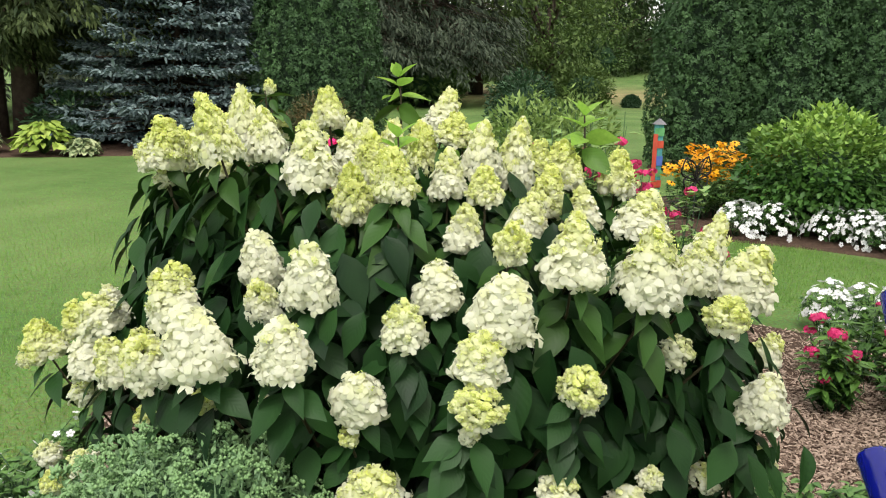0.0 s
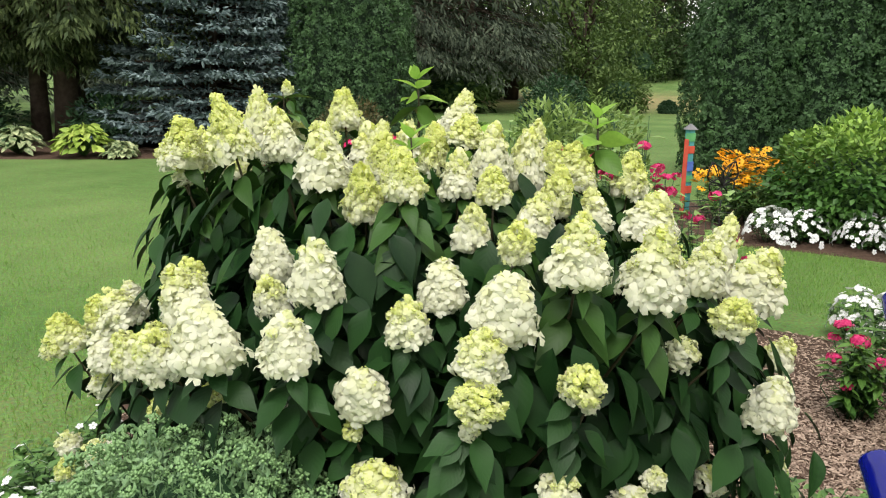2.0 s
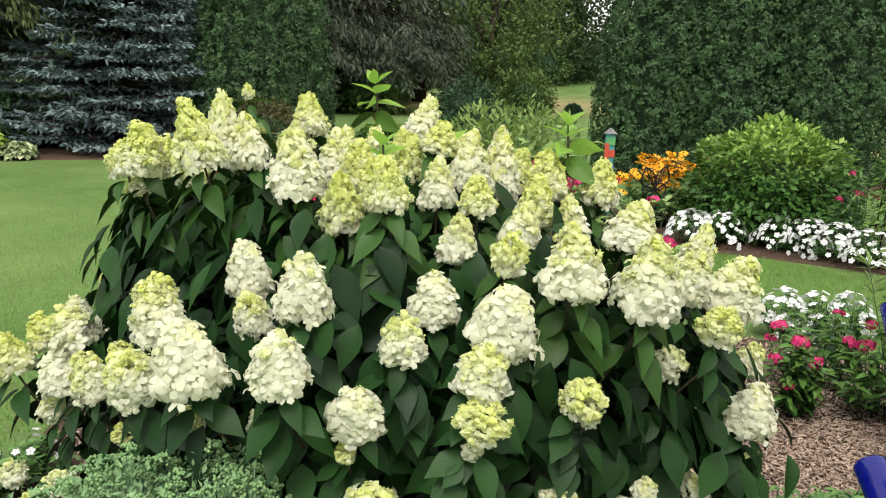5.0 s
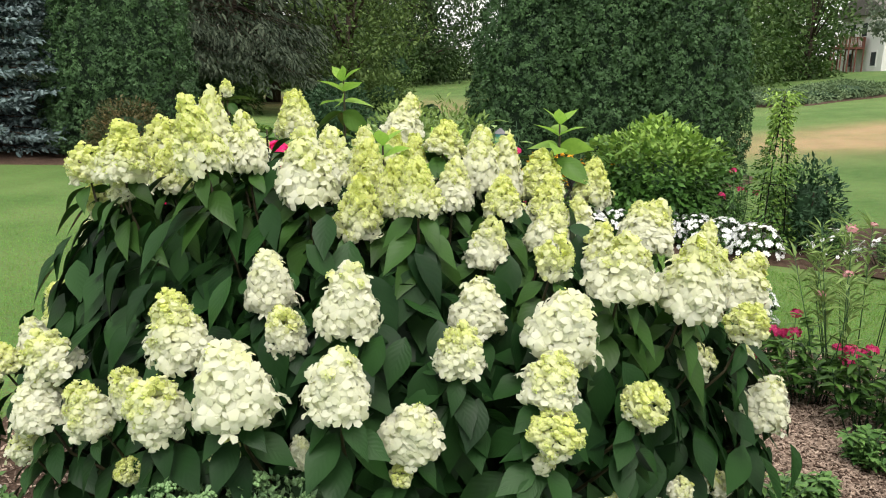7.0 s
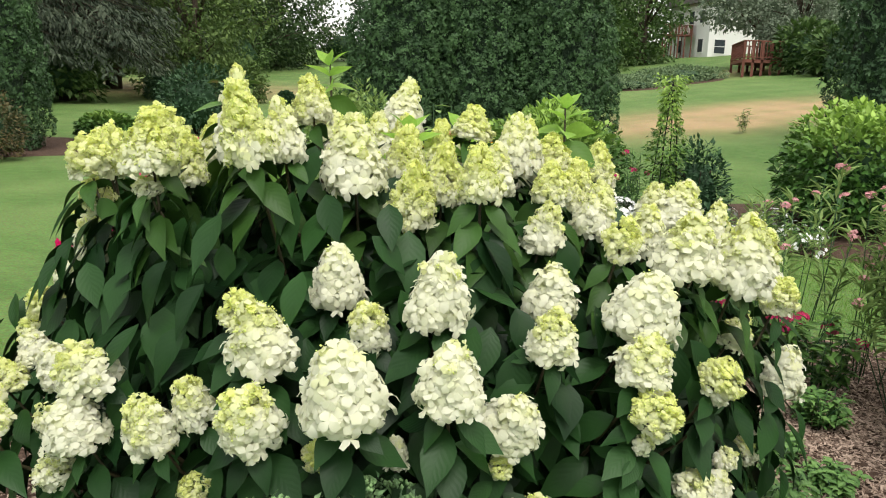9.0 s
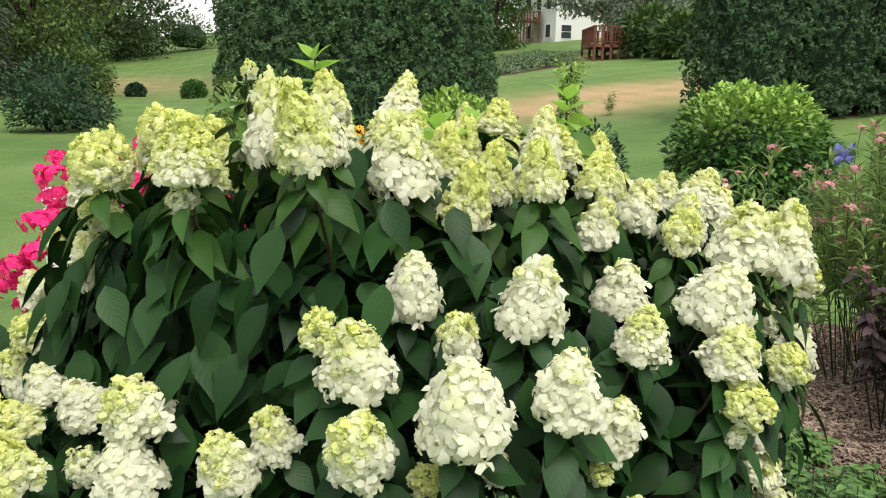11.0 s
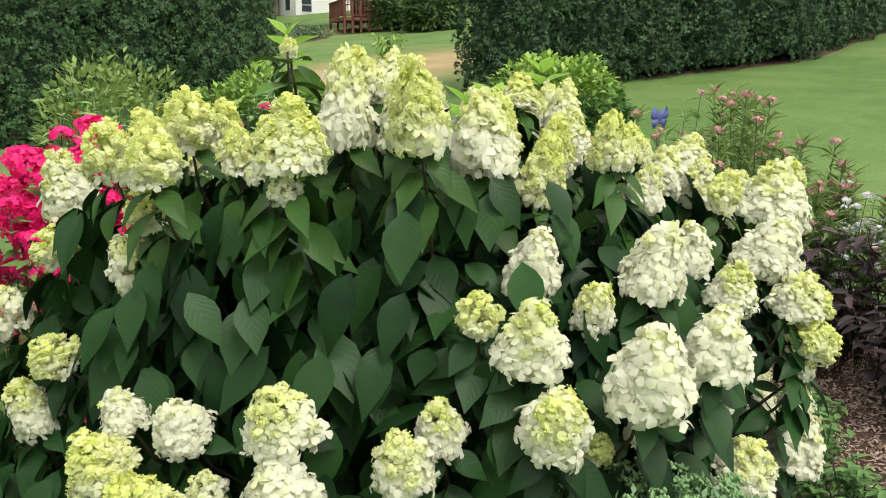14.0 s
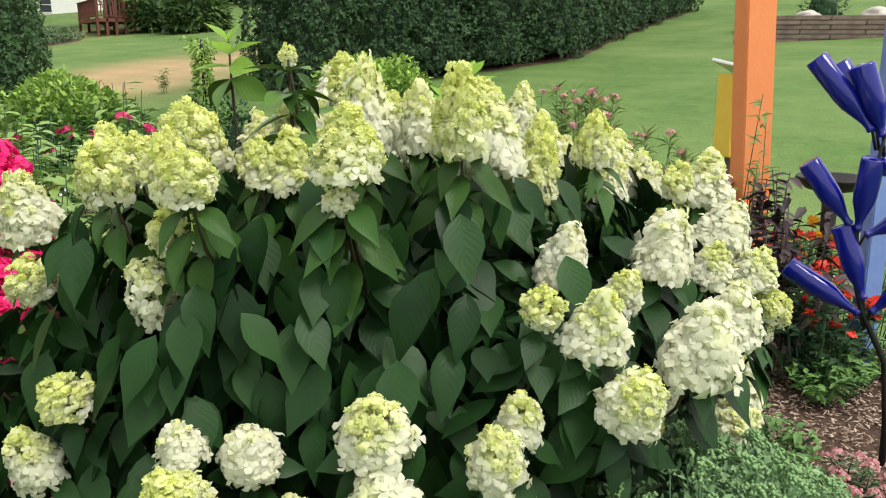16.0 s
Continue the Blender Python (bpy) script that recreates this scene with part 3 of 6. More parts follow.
def arborvitae_meshes(seed, height, radius, tufts, size, per=16, mat=ARBOR):
    """Trunk, an added hull with the inner shade in its colour, and outer sprays of a columnar arborvitae: rounded tufts
    of fine upturned fans with dark gaps between.
    """
    g = np.random.default_rng(seed)

    def column(h):
        return np.clip(1.08 - 0.25 * h - 0.83 * h ** 4, 0.03, 1) * np.clip(0.80 + h * 4, 0, 1)

    low = g.uniform(0, 1, tufts) < 0.88
    z = g.uniform(3.5, height - 0.05, tufts)
    a = np.arange(tufts) * 2.39996 + g.normal(0, 0.05, tufts)
    z = np.where(low, 0.06 + 3.44 * (np.cumsum(low) + g.uniform(-3, 3, tufts)) / low.sum(), z)
    h = np.clip(z / height, 0.01, 0.99)
    d = np.column_stack([np.cos(a), np.sin(a), np.zeros(tufts)])
    lump = np.array([noise.noise(Vector((x * radius * 2.2, y * radius * 2.2, q * 1.1 + seed * 5))) for (x, y, _), q in zip(d, z)])
    r = radius * column(h) * (1 + 0.14 * lump) * g.uniform(0.88, 0.97, tufts)
    c = d * r[:, None]
    c[:, 2] = z
    big = np.where(low, 0.9, 1.8) * g.uniform(0.7, 1.25, tufts)
    k = np.repeat(np.arange(tufts), per)
    n = len(k)
    lean = unit(d + np.array([0, 0, 0.35]) + g.normal(0, 0.25, (tufts, 3)))
    way = unit(lean[k] * 0.75 + g.normal(0, 0.50, (n, 3)))
    p = c[k] + way * (g.uniform(0.095, 0.145, n) * big[k])[:, None] * [1, 1, 1.15]
    curl = unit(np.cross(way, g.normal(0, 1, (n, 3))) + way * 0.35 + np.array([0, 0, 0.25]))
    v, t = spread(FROND, frames(curl, unit(way + np.array([0, 0, 0.15]) + g.normal(0, 0.16, (n, 3)))), p, g.uniform(0.7, 1.25, n) * size * big[k])
    # shaded sprays between the tufts
    m = tufts * 4
    z2, a2 = np.where(g.uniform(0, 1, m) < 0.9, g.uniform(0.05, 3.5, m), g.uniform(3.5, height - 0.1, m)), g.uniform(0, 2 * np.pi, m)
    d2 = np.column_stack([np.cos(a2), np.sin(a2), np.zeros(m)])
    p2 = d2 * (radius * column(z2 / height) * g.uniform(0.70, 0.86, m))[:, None] + np.array([0, 0, 1.0]) * z2[:, None]
    w2 = spread(FROND, frames(unit(d2 * 0.3 + np.array([0, 0, 0.8]) + g.normal(0, 0.5, (m, 3))), unit(d2 + g.normal(0, 0.35, (m, 3)))), p2, g.uniform(0.9, 1.5, m) * size * 1.1)
    v, t = joined([(v, t), w2])
    outer = tri_mesh("spray_mass", v, t, mat, smooth=False)
    # added hull that blocks light and keeps the column's inside dark
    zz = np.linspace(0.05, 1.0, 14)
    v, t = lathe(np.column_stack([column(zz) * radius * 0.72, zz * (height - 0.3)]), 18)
    inner = tri_mesh("inner_foliage", v, t, ARBOR_SHADE)
    v, t = tube([(0, 0, -0.1), (0, 0, height * 0.4), (0, 0, height * 0.85)], [0.12, 0.09, 0.02])
    return tri_mesh("trunk", v, t, BARK), inner, outer


def place_parts(name, label, category, at, meshes, group="", turn=0.0, scale=1.0):
    ob = thing(name, label, category, at, group)
    ob.rotation_euler = (0, 0, turn)
    ob.scale = (scale, scale, scale)
    for n, me in meshes:
        q = part(n, me, ob)
        if n.endswith("_mass") or n == "crown":
            tagged(q, kind="stuff")
    return ob


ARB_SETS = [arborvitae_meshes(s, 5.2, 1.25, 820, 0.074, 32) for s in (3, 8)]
ARB_FAR = [arborvitae_meshes(s, 5.2, 1.25, 620, 0.100, 17, ARBOR_DIMMED) for s in (4, 9)]
ARB_WIDE = arborvitae_meshes(5, 5.6, 1.45, 960, 0.074, 30)


def arbor(x, y, k, turn, scale, label, group, meshes=None):
    tr, inn, out = meshes or ARB_SETS[k]
    place_parts("arborvitae", label, "arborvitae", (x, y, float(terrain(x, y)) - 0.03), [("trunk", tr), ("inner_foliage", inn), ("spray_mass", out)], group, turn, scale)


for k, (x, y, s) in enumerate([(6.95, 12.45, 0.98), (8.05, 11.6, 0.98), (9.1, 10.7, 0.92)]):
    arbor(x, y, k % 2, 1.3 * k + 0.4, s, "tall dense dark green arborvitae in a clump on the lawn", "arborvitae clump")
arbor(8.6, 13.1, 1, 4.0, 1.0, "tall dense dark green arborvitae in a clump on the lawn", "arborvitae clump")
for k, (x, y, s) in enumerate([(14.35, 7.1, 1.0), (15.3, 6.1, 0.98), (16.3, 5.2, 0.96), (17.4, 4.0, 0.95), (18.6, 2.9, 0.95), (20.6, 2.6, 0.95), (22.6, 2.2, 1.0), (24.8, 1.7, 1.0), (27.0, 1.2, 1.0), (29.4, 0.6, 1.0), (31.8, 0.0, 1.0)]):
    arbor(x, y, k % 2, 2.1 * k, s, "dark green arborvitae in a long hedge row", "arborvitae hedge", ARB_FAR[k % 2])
arbor(-0.35, 16.4, 0, 0.7, 1.0, "broad trimmed green arborvitae beside the blue spruce", "", ARB_WIDE)


def conifer_meshes(seed, height, reach, levels, per_level, mat, size, droop, first=0.3, hang=0.0, clear=0.0, dense=1.0, fluff=0.35, twig=TWIG):
    """Trunk, limbs and needle sprays of a spruce, with drooping tiers."""
    g = np.random.default_rng(seed)
    limbs, pts, outs, sz = [], [], [], []
    for i in range(levels):
        for j in range(per_level):
            z = first + (height - first) * (np.clip(i + g.uniform(-1.4, 1.4), 0, levels) / levels) ** 1.1
            f = 1 - (z - clear) / height
            a = 2 * np.pi * (j + g.uniform(-0.35, 0.35)) / per_level + i * 0.7
            L = reach * (0.12 + 0.88 * np.clip(f, 0, 1) ** 0.8) * g.uniform(0.8, 1.08)
            d = np.array([np.cos(a), np.sin(a), 0])
            s = np.linspace(0.02, 1, 6)
            line = d[None] * (s * L)[:, None] + np.array([0, 0, 1])[None] * (z - droop * L * s ** 1.6 + 0.16 * L * s ** 3)[:, None]
            limbs.append(tube(line[::2], 0.035 * (1 - s[::2] * 0.85), 3))
            m = int((10 + 26 * L / reach) * (dense if z < 4.6 else 0.45))
            q = g.uniform(0.22, 1.0, m) ** 0.8
            base = d[None] * (q * L)[:, None] + np.array([0, 0, 1])[None] * (z - droop * L * q ** 1.6 + 0.16 * L * q ** 3)[:, None]
            side = np.cross(d, [0, 0, 1])
            sgn = g.choice([-1, 1], m)
            w = g.uniform(0.0, 0.34, m) * L * (1.15 - q)
            pts.append(base + side[None] * (sgn * w)[:, None] + np.array([0, 0, -1])[None] * (g.uniform(0, 0.06, m) + hang * g.uniform(0, 1, m) * 0.4)[:, None])
            outs.append(unit(d[None] * 0.8 + side[None] * (sgn * g.uniform(0.1, 0.8, m))[:, None] + np.array([0, 0, -hang]) + g.normal(0, 0.18 + 0.4 * fluff, (m, 3))))
            sz.append(g.uniform(0.75, 1.25, m) * size * (1 if z < 4.6 else 1.7))
    pts, outs, sz = np.concatenate(pts), np.concatenate(outs), np.concatenate(sz)
    face = unit(np.array([0, 0, 1]) + g.normal(0, fluff, pts.shape))
    v, t = spread(twig, frames(outs, face), pts, sz)
    needles = tri_mesh("needle_mass", v, t, mat, smooth=False)
    v, t = joined(limbs)
    limb = tri_mesh("limb_mass", v, t, BARK)
    v, t = tube([(0, 0, -0.1), (0.03, 0, height * 0.3), (0, 0.04, height * 0.98)], [0.05 + height * 0.022, height * 0.018, 0.02], 10)
    return [("trunk", tri_mesh("trunk", v, t, BARK)), ("limb_mass", limb), ("needle_mass", needles)]


BLUE = conifer_meshes(11, 8.5, 2.9, 34, 15, SPRUCE, 0.145, 0.18, dense=4.0, fluff=0.55)
place_parts("blue_spruce", "blue-grey spruce with tiers of branches down to the ground", "spruce", (-3.45, 17.3, 0), BLUE)
NORWAY = conifer_meshes(13, 12, 3.6, 30, 13, CONIFER, 0.22, 0.36, first=3.1, hang=0.9, clear=2.6, dense=4.6, fluff=0.5, twig=SPRIG)
place_parts("norway_spruce", "tall spruce with bare trunk and drooping olive branches", "spruce", (-6.75, 17.6, 0), NORWAY, turn=0.4)
place_parts("norway_spruce", "tall spruce with bare trunk and drooping olive branches", "spruce", (-7.5, 18.0, 0), NORWAY, turn=2.2, scale=0.72)
FIR = conifer_meshes(17, 15, 4.6, 34, 12, DARKFIR, 0.26, 0.40, first=2.4, hang=0.9, clear=1.6, dense=4.0, fluff=0.6, twig=SPRIG)
for x, y, s, a in [(5.0, 39.0, 1.15, 0.0), (9.5, 52.0, 1.3, 1.0), (1.2, 37.0, 1.1, 2.0), (-2.6, 33.0, 1.0, 2.6), (-9.5, 27.5, 1.05, 3.0), (-14.5, 26.0, 1.0, 4.0), (-5.5, 27.0, 0.95, 5.0), (-18.5, 23.0, 1.0, 1.7), (-12.0, 21.0, 0.8, 0.3)]:
    place_parts("dark_spruce", "large dark grey-green spruce with hanging branches", "spruce", (x, y, float(terrain(x, y))), FIR, "background spruces", a, s)


def tree_meshes(seed, height, spread_r, mat, clumps, per, size, low=0.12):
    """Trunk with limbs, and a crown of many leaf clumps with gaps."""
    g = np.random.default_rng(seed)
    limbs, pts, outs = [], [], []
    limbs.append(tube([(0, 0, -0.2), (0.05, 0, height * 0.25), (0, 0.1, height * 0.7)], [0.03 * height, 0.022 * height, 0.008 * height], 9))
    for i in range(clumps):
        h = low + (1 - low) * g.uniform(0, 1.0) ** 1.5
        r = spread_r * (np.sin(np.pi * np.clip(h * 0.8 + 0.15, 0, 1)) ** 0.6) * g.uniform(0.45, 1.0)
        a = g.uniform(0, 2 * np.pi)
        c = np.array([np.cos(a) * r, np.sin(a) * r, h * height])
        if i % 3 == 0:
            limbs.append(tube([(0, 0, max(0.5, c[2] * 0.55)), c * [0.5, 0.5, 1] - [0, 0, 0.15 * height * 0.3], c], [0.010 * height, 0.006 * height, 0.002 * height], 5))
        d = unit(g.normal(0, 1, (per, 3)))
        cr = spread_r * g.uniform(0.22, 0.42)
        pts.append(c + d * cr * g.uniform(0.5, 1.0, per)[:, None] ** 0.5 * [1, 1, 0.75])
        outs.append(d)
    pts, outs = np.concatenate(pts), np.concatenate(outs)
    crown = leafy_mesh("crown", pts, outs, size, mat, CROWN_LEAF, seed, 0.3, 0.6, mixed=0.7)
    v, t = joined(limbs)
    return [("trunk", tri_mesh("trunk", v, t, BARK)), ("crown", crown)]


TREE_A = tree_meshes(21, 12, 4.6, WOODS, 66, 84, 0.46, low=0.06)
TREE_B = tree_meshes(22, 10, 4.2, WOODS, 62, 84, 0.44, low=0.03)
TREE_LIGHT = tree_meshes(25, 11, 3.6, WOODS_LIGHT, 95, 190, 0.24, low=0.04)
TREE_FAR = tree_meshes(24, 10, 4.2, WOODS_DARK, 90, 130, 0.28, low=0.02)
TREE_P = tree_meshes(23, 8, 3.6, WOODS_PALE, 70, 150, 0.26, low=0.32)
for k, (x, y, s) in enumerate([(5.0, 54, 1.5), (33.0, 50.0, 1.2), (26.5, 43.0, 1.0), (29.0, 34.5, 0.62), (51.8, 51.0, 0.8), (45.5, 51.5, 0.9), (58, 66, 1.3), (40.0, 47.0, 0.9), (70, 70, 1.6), (84, 62, 1.6),
                               (82, 46, 1.5), (62, 38, 1.0), (66, 30, 1.5), (60, 22, 1.2), (-22, 38, 1.4), (0, 48, 1.6), (-10, 46, 1.5), (-28, 30, 1.3), (52, 8, 1.4), (58, -6, 1.4), (48, -16, 1.3)]):
    place_parts("tree", "broad leafy green tree at the edge of the lawn", "tree", (x, y, float(terrain(x, y)) - 0.05), TREE_A if k % 2 else TREE_B, "background trees", 1.7 * k, s)
for k, (x, y, s) in enumerate([(19.5, 78, 1.6), (24.5, 83, 1.6), (31.0, 88, 1.7), (37, 97, 1.9), (58, 98, 2.0), (68, 94, 2.0), (34, 110, 2.2)]):
    place_parts("tree", "dark leafy tree in the far tree line", "tree", (x, y, float(terrain(x, y)) - 0.05), TREE_FAR, "far tree line", 1.3 * k, s)
place_parts("tree", "light yellow-green leafy tree beside the dark spruces", "tree", (12.1, 44.0, float(terrain(12.1, 44.0)) - 0.05), TREE_LIGHT, "background trees", 0.5, 1.0)
for x, y, s, a in [(41.2, 31.0, 1.05, 0.0), (38.2, 26.4, 0.6, 2.0)]:
    place_parts("silver_tree", "pale silvery green tree beside the house", "tree", (x, y, float(terrain(x, y))), TREE_P, "", a, s)


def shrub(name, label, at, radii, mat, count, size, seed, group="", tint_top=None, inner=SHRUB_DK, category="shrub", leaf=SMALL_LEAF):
    ob = thing(name, label, category, (at[0], at[1], float(terrain(at[0], at[1]))), group)
    rx, ry, rz = radii
    p, d = shell_points(count, (rx, ry, rz), seed, -0.55, 0.18, 2.6)
    g = np.random.default_rng(seed)
    p = p * (1 - 0.42 * g.uniform(0, 1, len(p)) ** 1.6)[:, None] + [0, 0, rz * 0.62]
    p[:, 2] = np.maximum(p[:, 2], 0.02)
    # lighter leaf tips upwards, with the lit top also put into the tint
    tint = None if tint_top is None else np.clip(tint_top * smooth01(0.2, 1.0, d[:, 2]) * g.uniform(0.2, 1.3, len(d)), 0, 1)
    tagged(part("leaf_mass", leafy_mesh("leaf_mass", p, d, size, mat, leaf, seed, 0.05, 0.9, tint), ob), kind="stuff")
    # added hull: its dark colour stands for the shade among the leaves
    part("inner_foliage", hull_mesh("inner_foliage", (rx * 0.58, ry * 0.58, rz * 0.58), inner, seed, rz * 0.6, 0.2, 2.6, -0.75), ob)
    limbs = [tube([(0, 0, -0.05), (0.3 * rx * math.cos(k), 0.3 * ry * math.sin(k), rz * 0.5), (0.6 * rx * math.cos(k), 0.6 * ry * math.sin(k), rz * 1.1)], [0.02, 0.015, 0.006], 5) for k in range(5)]
    v, t = joined(limbs)
    tagged(part("limb_mass", tri_mesh("limb_mass", v, t, BARK), ob), kind="stuff")
    return ob


BROADBUSH = "dense rounded bright green shrub with broad leaves in the bed"
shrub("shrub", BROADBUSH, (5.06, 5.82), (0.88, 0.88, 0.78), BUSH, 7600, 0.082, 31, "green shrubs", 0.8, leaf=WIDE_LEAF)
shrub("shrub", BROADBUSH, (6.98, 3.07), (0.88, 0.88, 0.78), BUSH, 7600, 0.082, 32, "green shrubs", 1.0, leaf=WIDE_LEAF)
shrub("shrub", "dark green shrub with loose pale twigs on the lawn", (5.0, 19.8), (0.95, 0.9, 1.1), SHRUB_DK, 2600, 0.13, 33)
shrub("shrub", "low clipped round dark green shrub on the lawn", (6.2, 21.0), (0.9, 0.85, 0.55), SHRUB_DK, 1500, 0.12, 34)
for k, (x, y, r, h) in enumerate([(9.6, 41.2, 0.9, 0.9), (15.4, 39.7, 0.45, 0.38), (17.1, 37.0, 0.58, 0.50)]):
    shrub("shrub", "small young shrub planted alone in the lawn", (x, y), (r, r, h), BUSH if k == 2 else SHRUB_DK, 2600, 0.13, 40 + k, "lawn shrubs")
shrub("shrub", "low spreading yellow-green shrub alone on the lawn", (2.5, 18.1), (0.62, 0.58, 0.36), BUSH, 4200, 0.11, 42, "lawn shrubs", 0.5, leaf=WIDE_LEAF)
shrub("shrub", "russet and green shrub at the foot of the arborvitae", (-0.3, 14.2), (0.75, 0.7, 0.75), RUST, 4200, 0.075, 45)
for k, (x, y) in enumerate([(27.0, 26.8), (28.8, 27.0), (30.4, 27.0), (29.0, 29.0), (31.0, 29.0), (27.2, 29.2), (30.0, 31.0), (32.0, 27.4)]):
    shrub("juniper", "low spreading grey-green juniper in the island bed", (x, y), (1.5, 1.3, 0.30 + 0.10 * (k % 3)), JUNIPER, 2000, 0.13, 50 + k, "junipers", category="juniper")
for k, (x, y, r, h) in enumerate([(2.5, 40, 2.2, 2.0), (20.0, 75, 3.2, 2.6), (26, 79, 3.4, 2.6), (13.5, 72, 4, 2.8), (36, 93, 3.5, 2.6), (46, 97, 3.5, 2.6), (56, 94, 3.5, 2.6), (4.0, 38, 2.4, 1.7), (35.5, 24.0, 1.6, 1.5), (33.8, 21.0, 1.5, 1.2)]):
    shrub("shrub", "large leafy green shrub under the far trees", (x, y), (r, r, h), WOODS, 1500, 0.38, 60 + k, "far shrubs")
shrub("shrub", "light green leafy shrub at the foot of the trees", (13.0, 40.2), (1.5, 1.4, 1.35), WOODS_LIGHT, 2200, 0.24, 72, "far shrubs")
for k, (x, y, r, h) in enumerate([(-10.5, 17.5, 1.4, 0.9), (-8.6, 17.2, 1.0, 0.7), (-5.6, 16.6, 0.9, 0.7), (-12, 19, 1.6, 1.2)]):
    shrub("shrub", "dim green shrub in the shade of the spruces", (x, y), (r, r, h), SHRUB_DK, 900, 0.16, 75 + k, "shade shrubs")


def hosta(x, y, r, h, mat, seed, label):
    g = np.random.default_rng(seed)
    ob = thing("hosta", label, "hosta", (x, y, 0.03))
    n = 190
    a, e = g.uniform(0, 2 * np.pi, n), g.uniform(0.1, 1.0, n)
    d = np.column_stack([np.cos(a), np.sin(a), np.zeros(n)])
    base = d * (r * 0.62 * e)[:, None] + np.column_stack([np.zeros((n, 2)), h * (1 - 0.75 * e ** 2)])
    lt = leaf_template(4, 0.75, 0.2, 0.5)
    v, t = spread(lt[:2], frames(unit(d + [0, 0, 0.1] + g.normal(0, 0.2, (n, 3))), unit(d * 0.7 + [0, 0, 1] + g.normal(0, 0.25, (n, 3)))), base, g.uniform(0.8, 1.2, n) * 0.20)
    tagged(part("leaf_mass", tri_mesh("leaf_mass", v, t, mat), ob), kind="stuff")
    v, t = joined([tube([(0, 0, 0), tuple(q * [0.6, 0.6, 0.8]), tuple(q)], [0.008, 0.006, 0.004], 4) for q in base[::2]])
    tagged(part("stalk_mass", tri_mesh("stalk_mass", v, t, HERB), ob), kind="stuff")


hosta(-5.45, 14.35, 0.74, 0.56, HOSTA_L, 81, "bright yellow-green hosta at the edge of the bed")
hosta(-4.75, 14.3, 0.36, 0.26, HOSTA_V, 82, "low striped yellow-green hosta beside the lawn")
hosta(-6.75, 14.6, 0.7, 0.5, HOSTA_V, 83, "white-edged green hosta under the spruce")
hosta(-7.7, 14.9, 0.5, 0.4, HOSTA_V, 84, "white-edged green hosta under the spruce")


# ---- house and decks on the slope ----
def house():
    z = float(terrain(63.8, 54.6)) - 0.3
    ob = thing("house", "white sided two-storey house with dark roof on the slope", "house", (70.6, 56.6, z))
    ob.rotation_euler = (0, 0, radians(-23))
    part("wall", box_mesh("wall", (15, 9, 5.4), WHITE, 0.02), ob, "white horizontal siding", Matrix.Translation((2.0, 0, 2.7)))
    for k in range(26):
        part("siding_board", box_mesh("siding_board", (15.06, 0.03, 0.19), WHITE, 0.004), ob, "", Matrix.Translation((2.0, -4.52, 0.2 + 0.2 * k)))
    bm = bmesh.new()
    q = [bm.verts.new(c) for c in [(-8.1, -5.2, 0), (8.1, -5.2, 0), (8.1, 5.2, 0), (-8.1, 5.2, 0), (-8.1, 0, 2.4), (8.1, 0, 2.4)]]
    for f in [(0, 1, 5, 4), (2, 3, 4, 5), (1, 2, 5), (3, 0, 4), (3, 2, 1, 0)]:
        bm.faces.new([q[i] for i in f])
    part("roof", bm_mesh("roof", bm, ROOF), ob, "dark shingle roof", Matrix.Translation((2.0, 0, 5.4)))
    for x, zc in [(-4.4, 1.3), (-4.4, 4.0), (-1.2, 4.0), (2.4, 4.0), (2.4, 1.3), (6.0, 4.0), (6.0, 1.3)]:
        w = part("window", box_mesh("window", (1.25, 0.06, 1.45), WHITE, 0.01), ob, "", Matrix.Translation((x, -4.57, zc)))
        part("pane", box_mesh("pane", (1.05, 0.03, 0.60), GLASS_D, 0.004), w, "", Matrix.Translation((0, -0.03, 0.33)))
        part("pane", box_mesh("pane", (1.05, 0.03, 0.60), GLASS_D, 0.004), w, "", Matrix.Translation((0, -0.03, -0.33)))
    for y, zc in [(-2.9, 1.4), (-2.9, 4.1), (-0.6, 4.1), (1.8, 4.1), (1.8, 1.4)]:
        w = part("window", box_mesh("window", (0.06, 1.15, 1.45), WHITE, 0.01), ob, "", Matrix.Translation((-5.54, y, zc)))
        part("pane", box_mesh("pane", (0.03, 0.95, 1.2), GLASS_D, 0.004), w, "", Matrix.Translation((-0.03, 0, 0)))


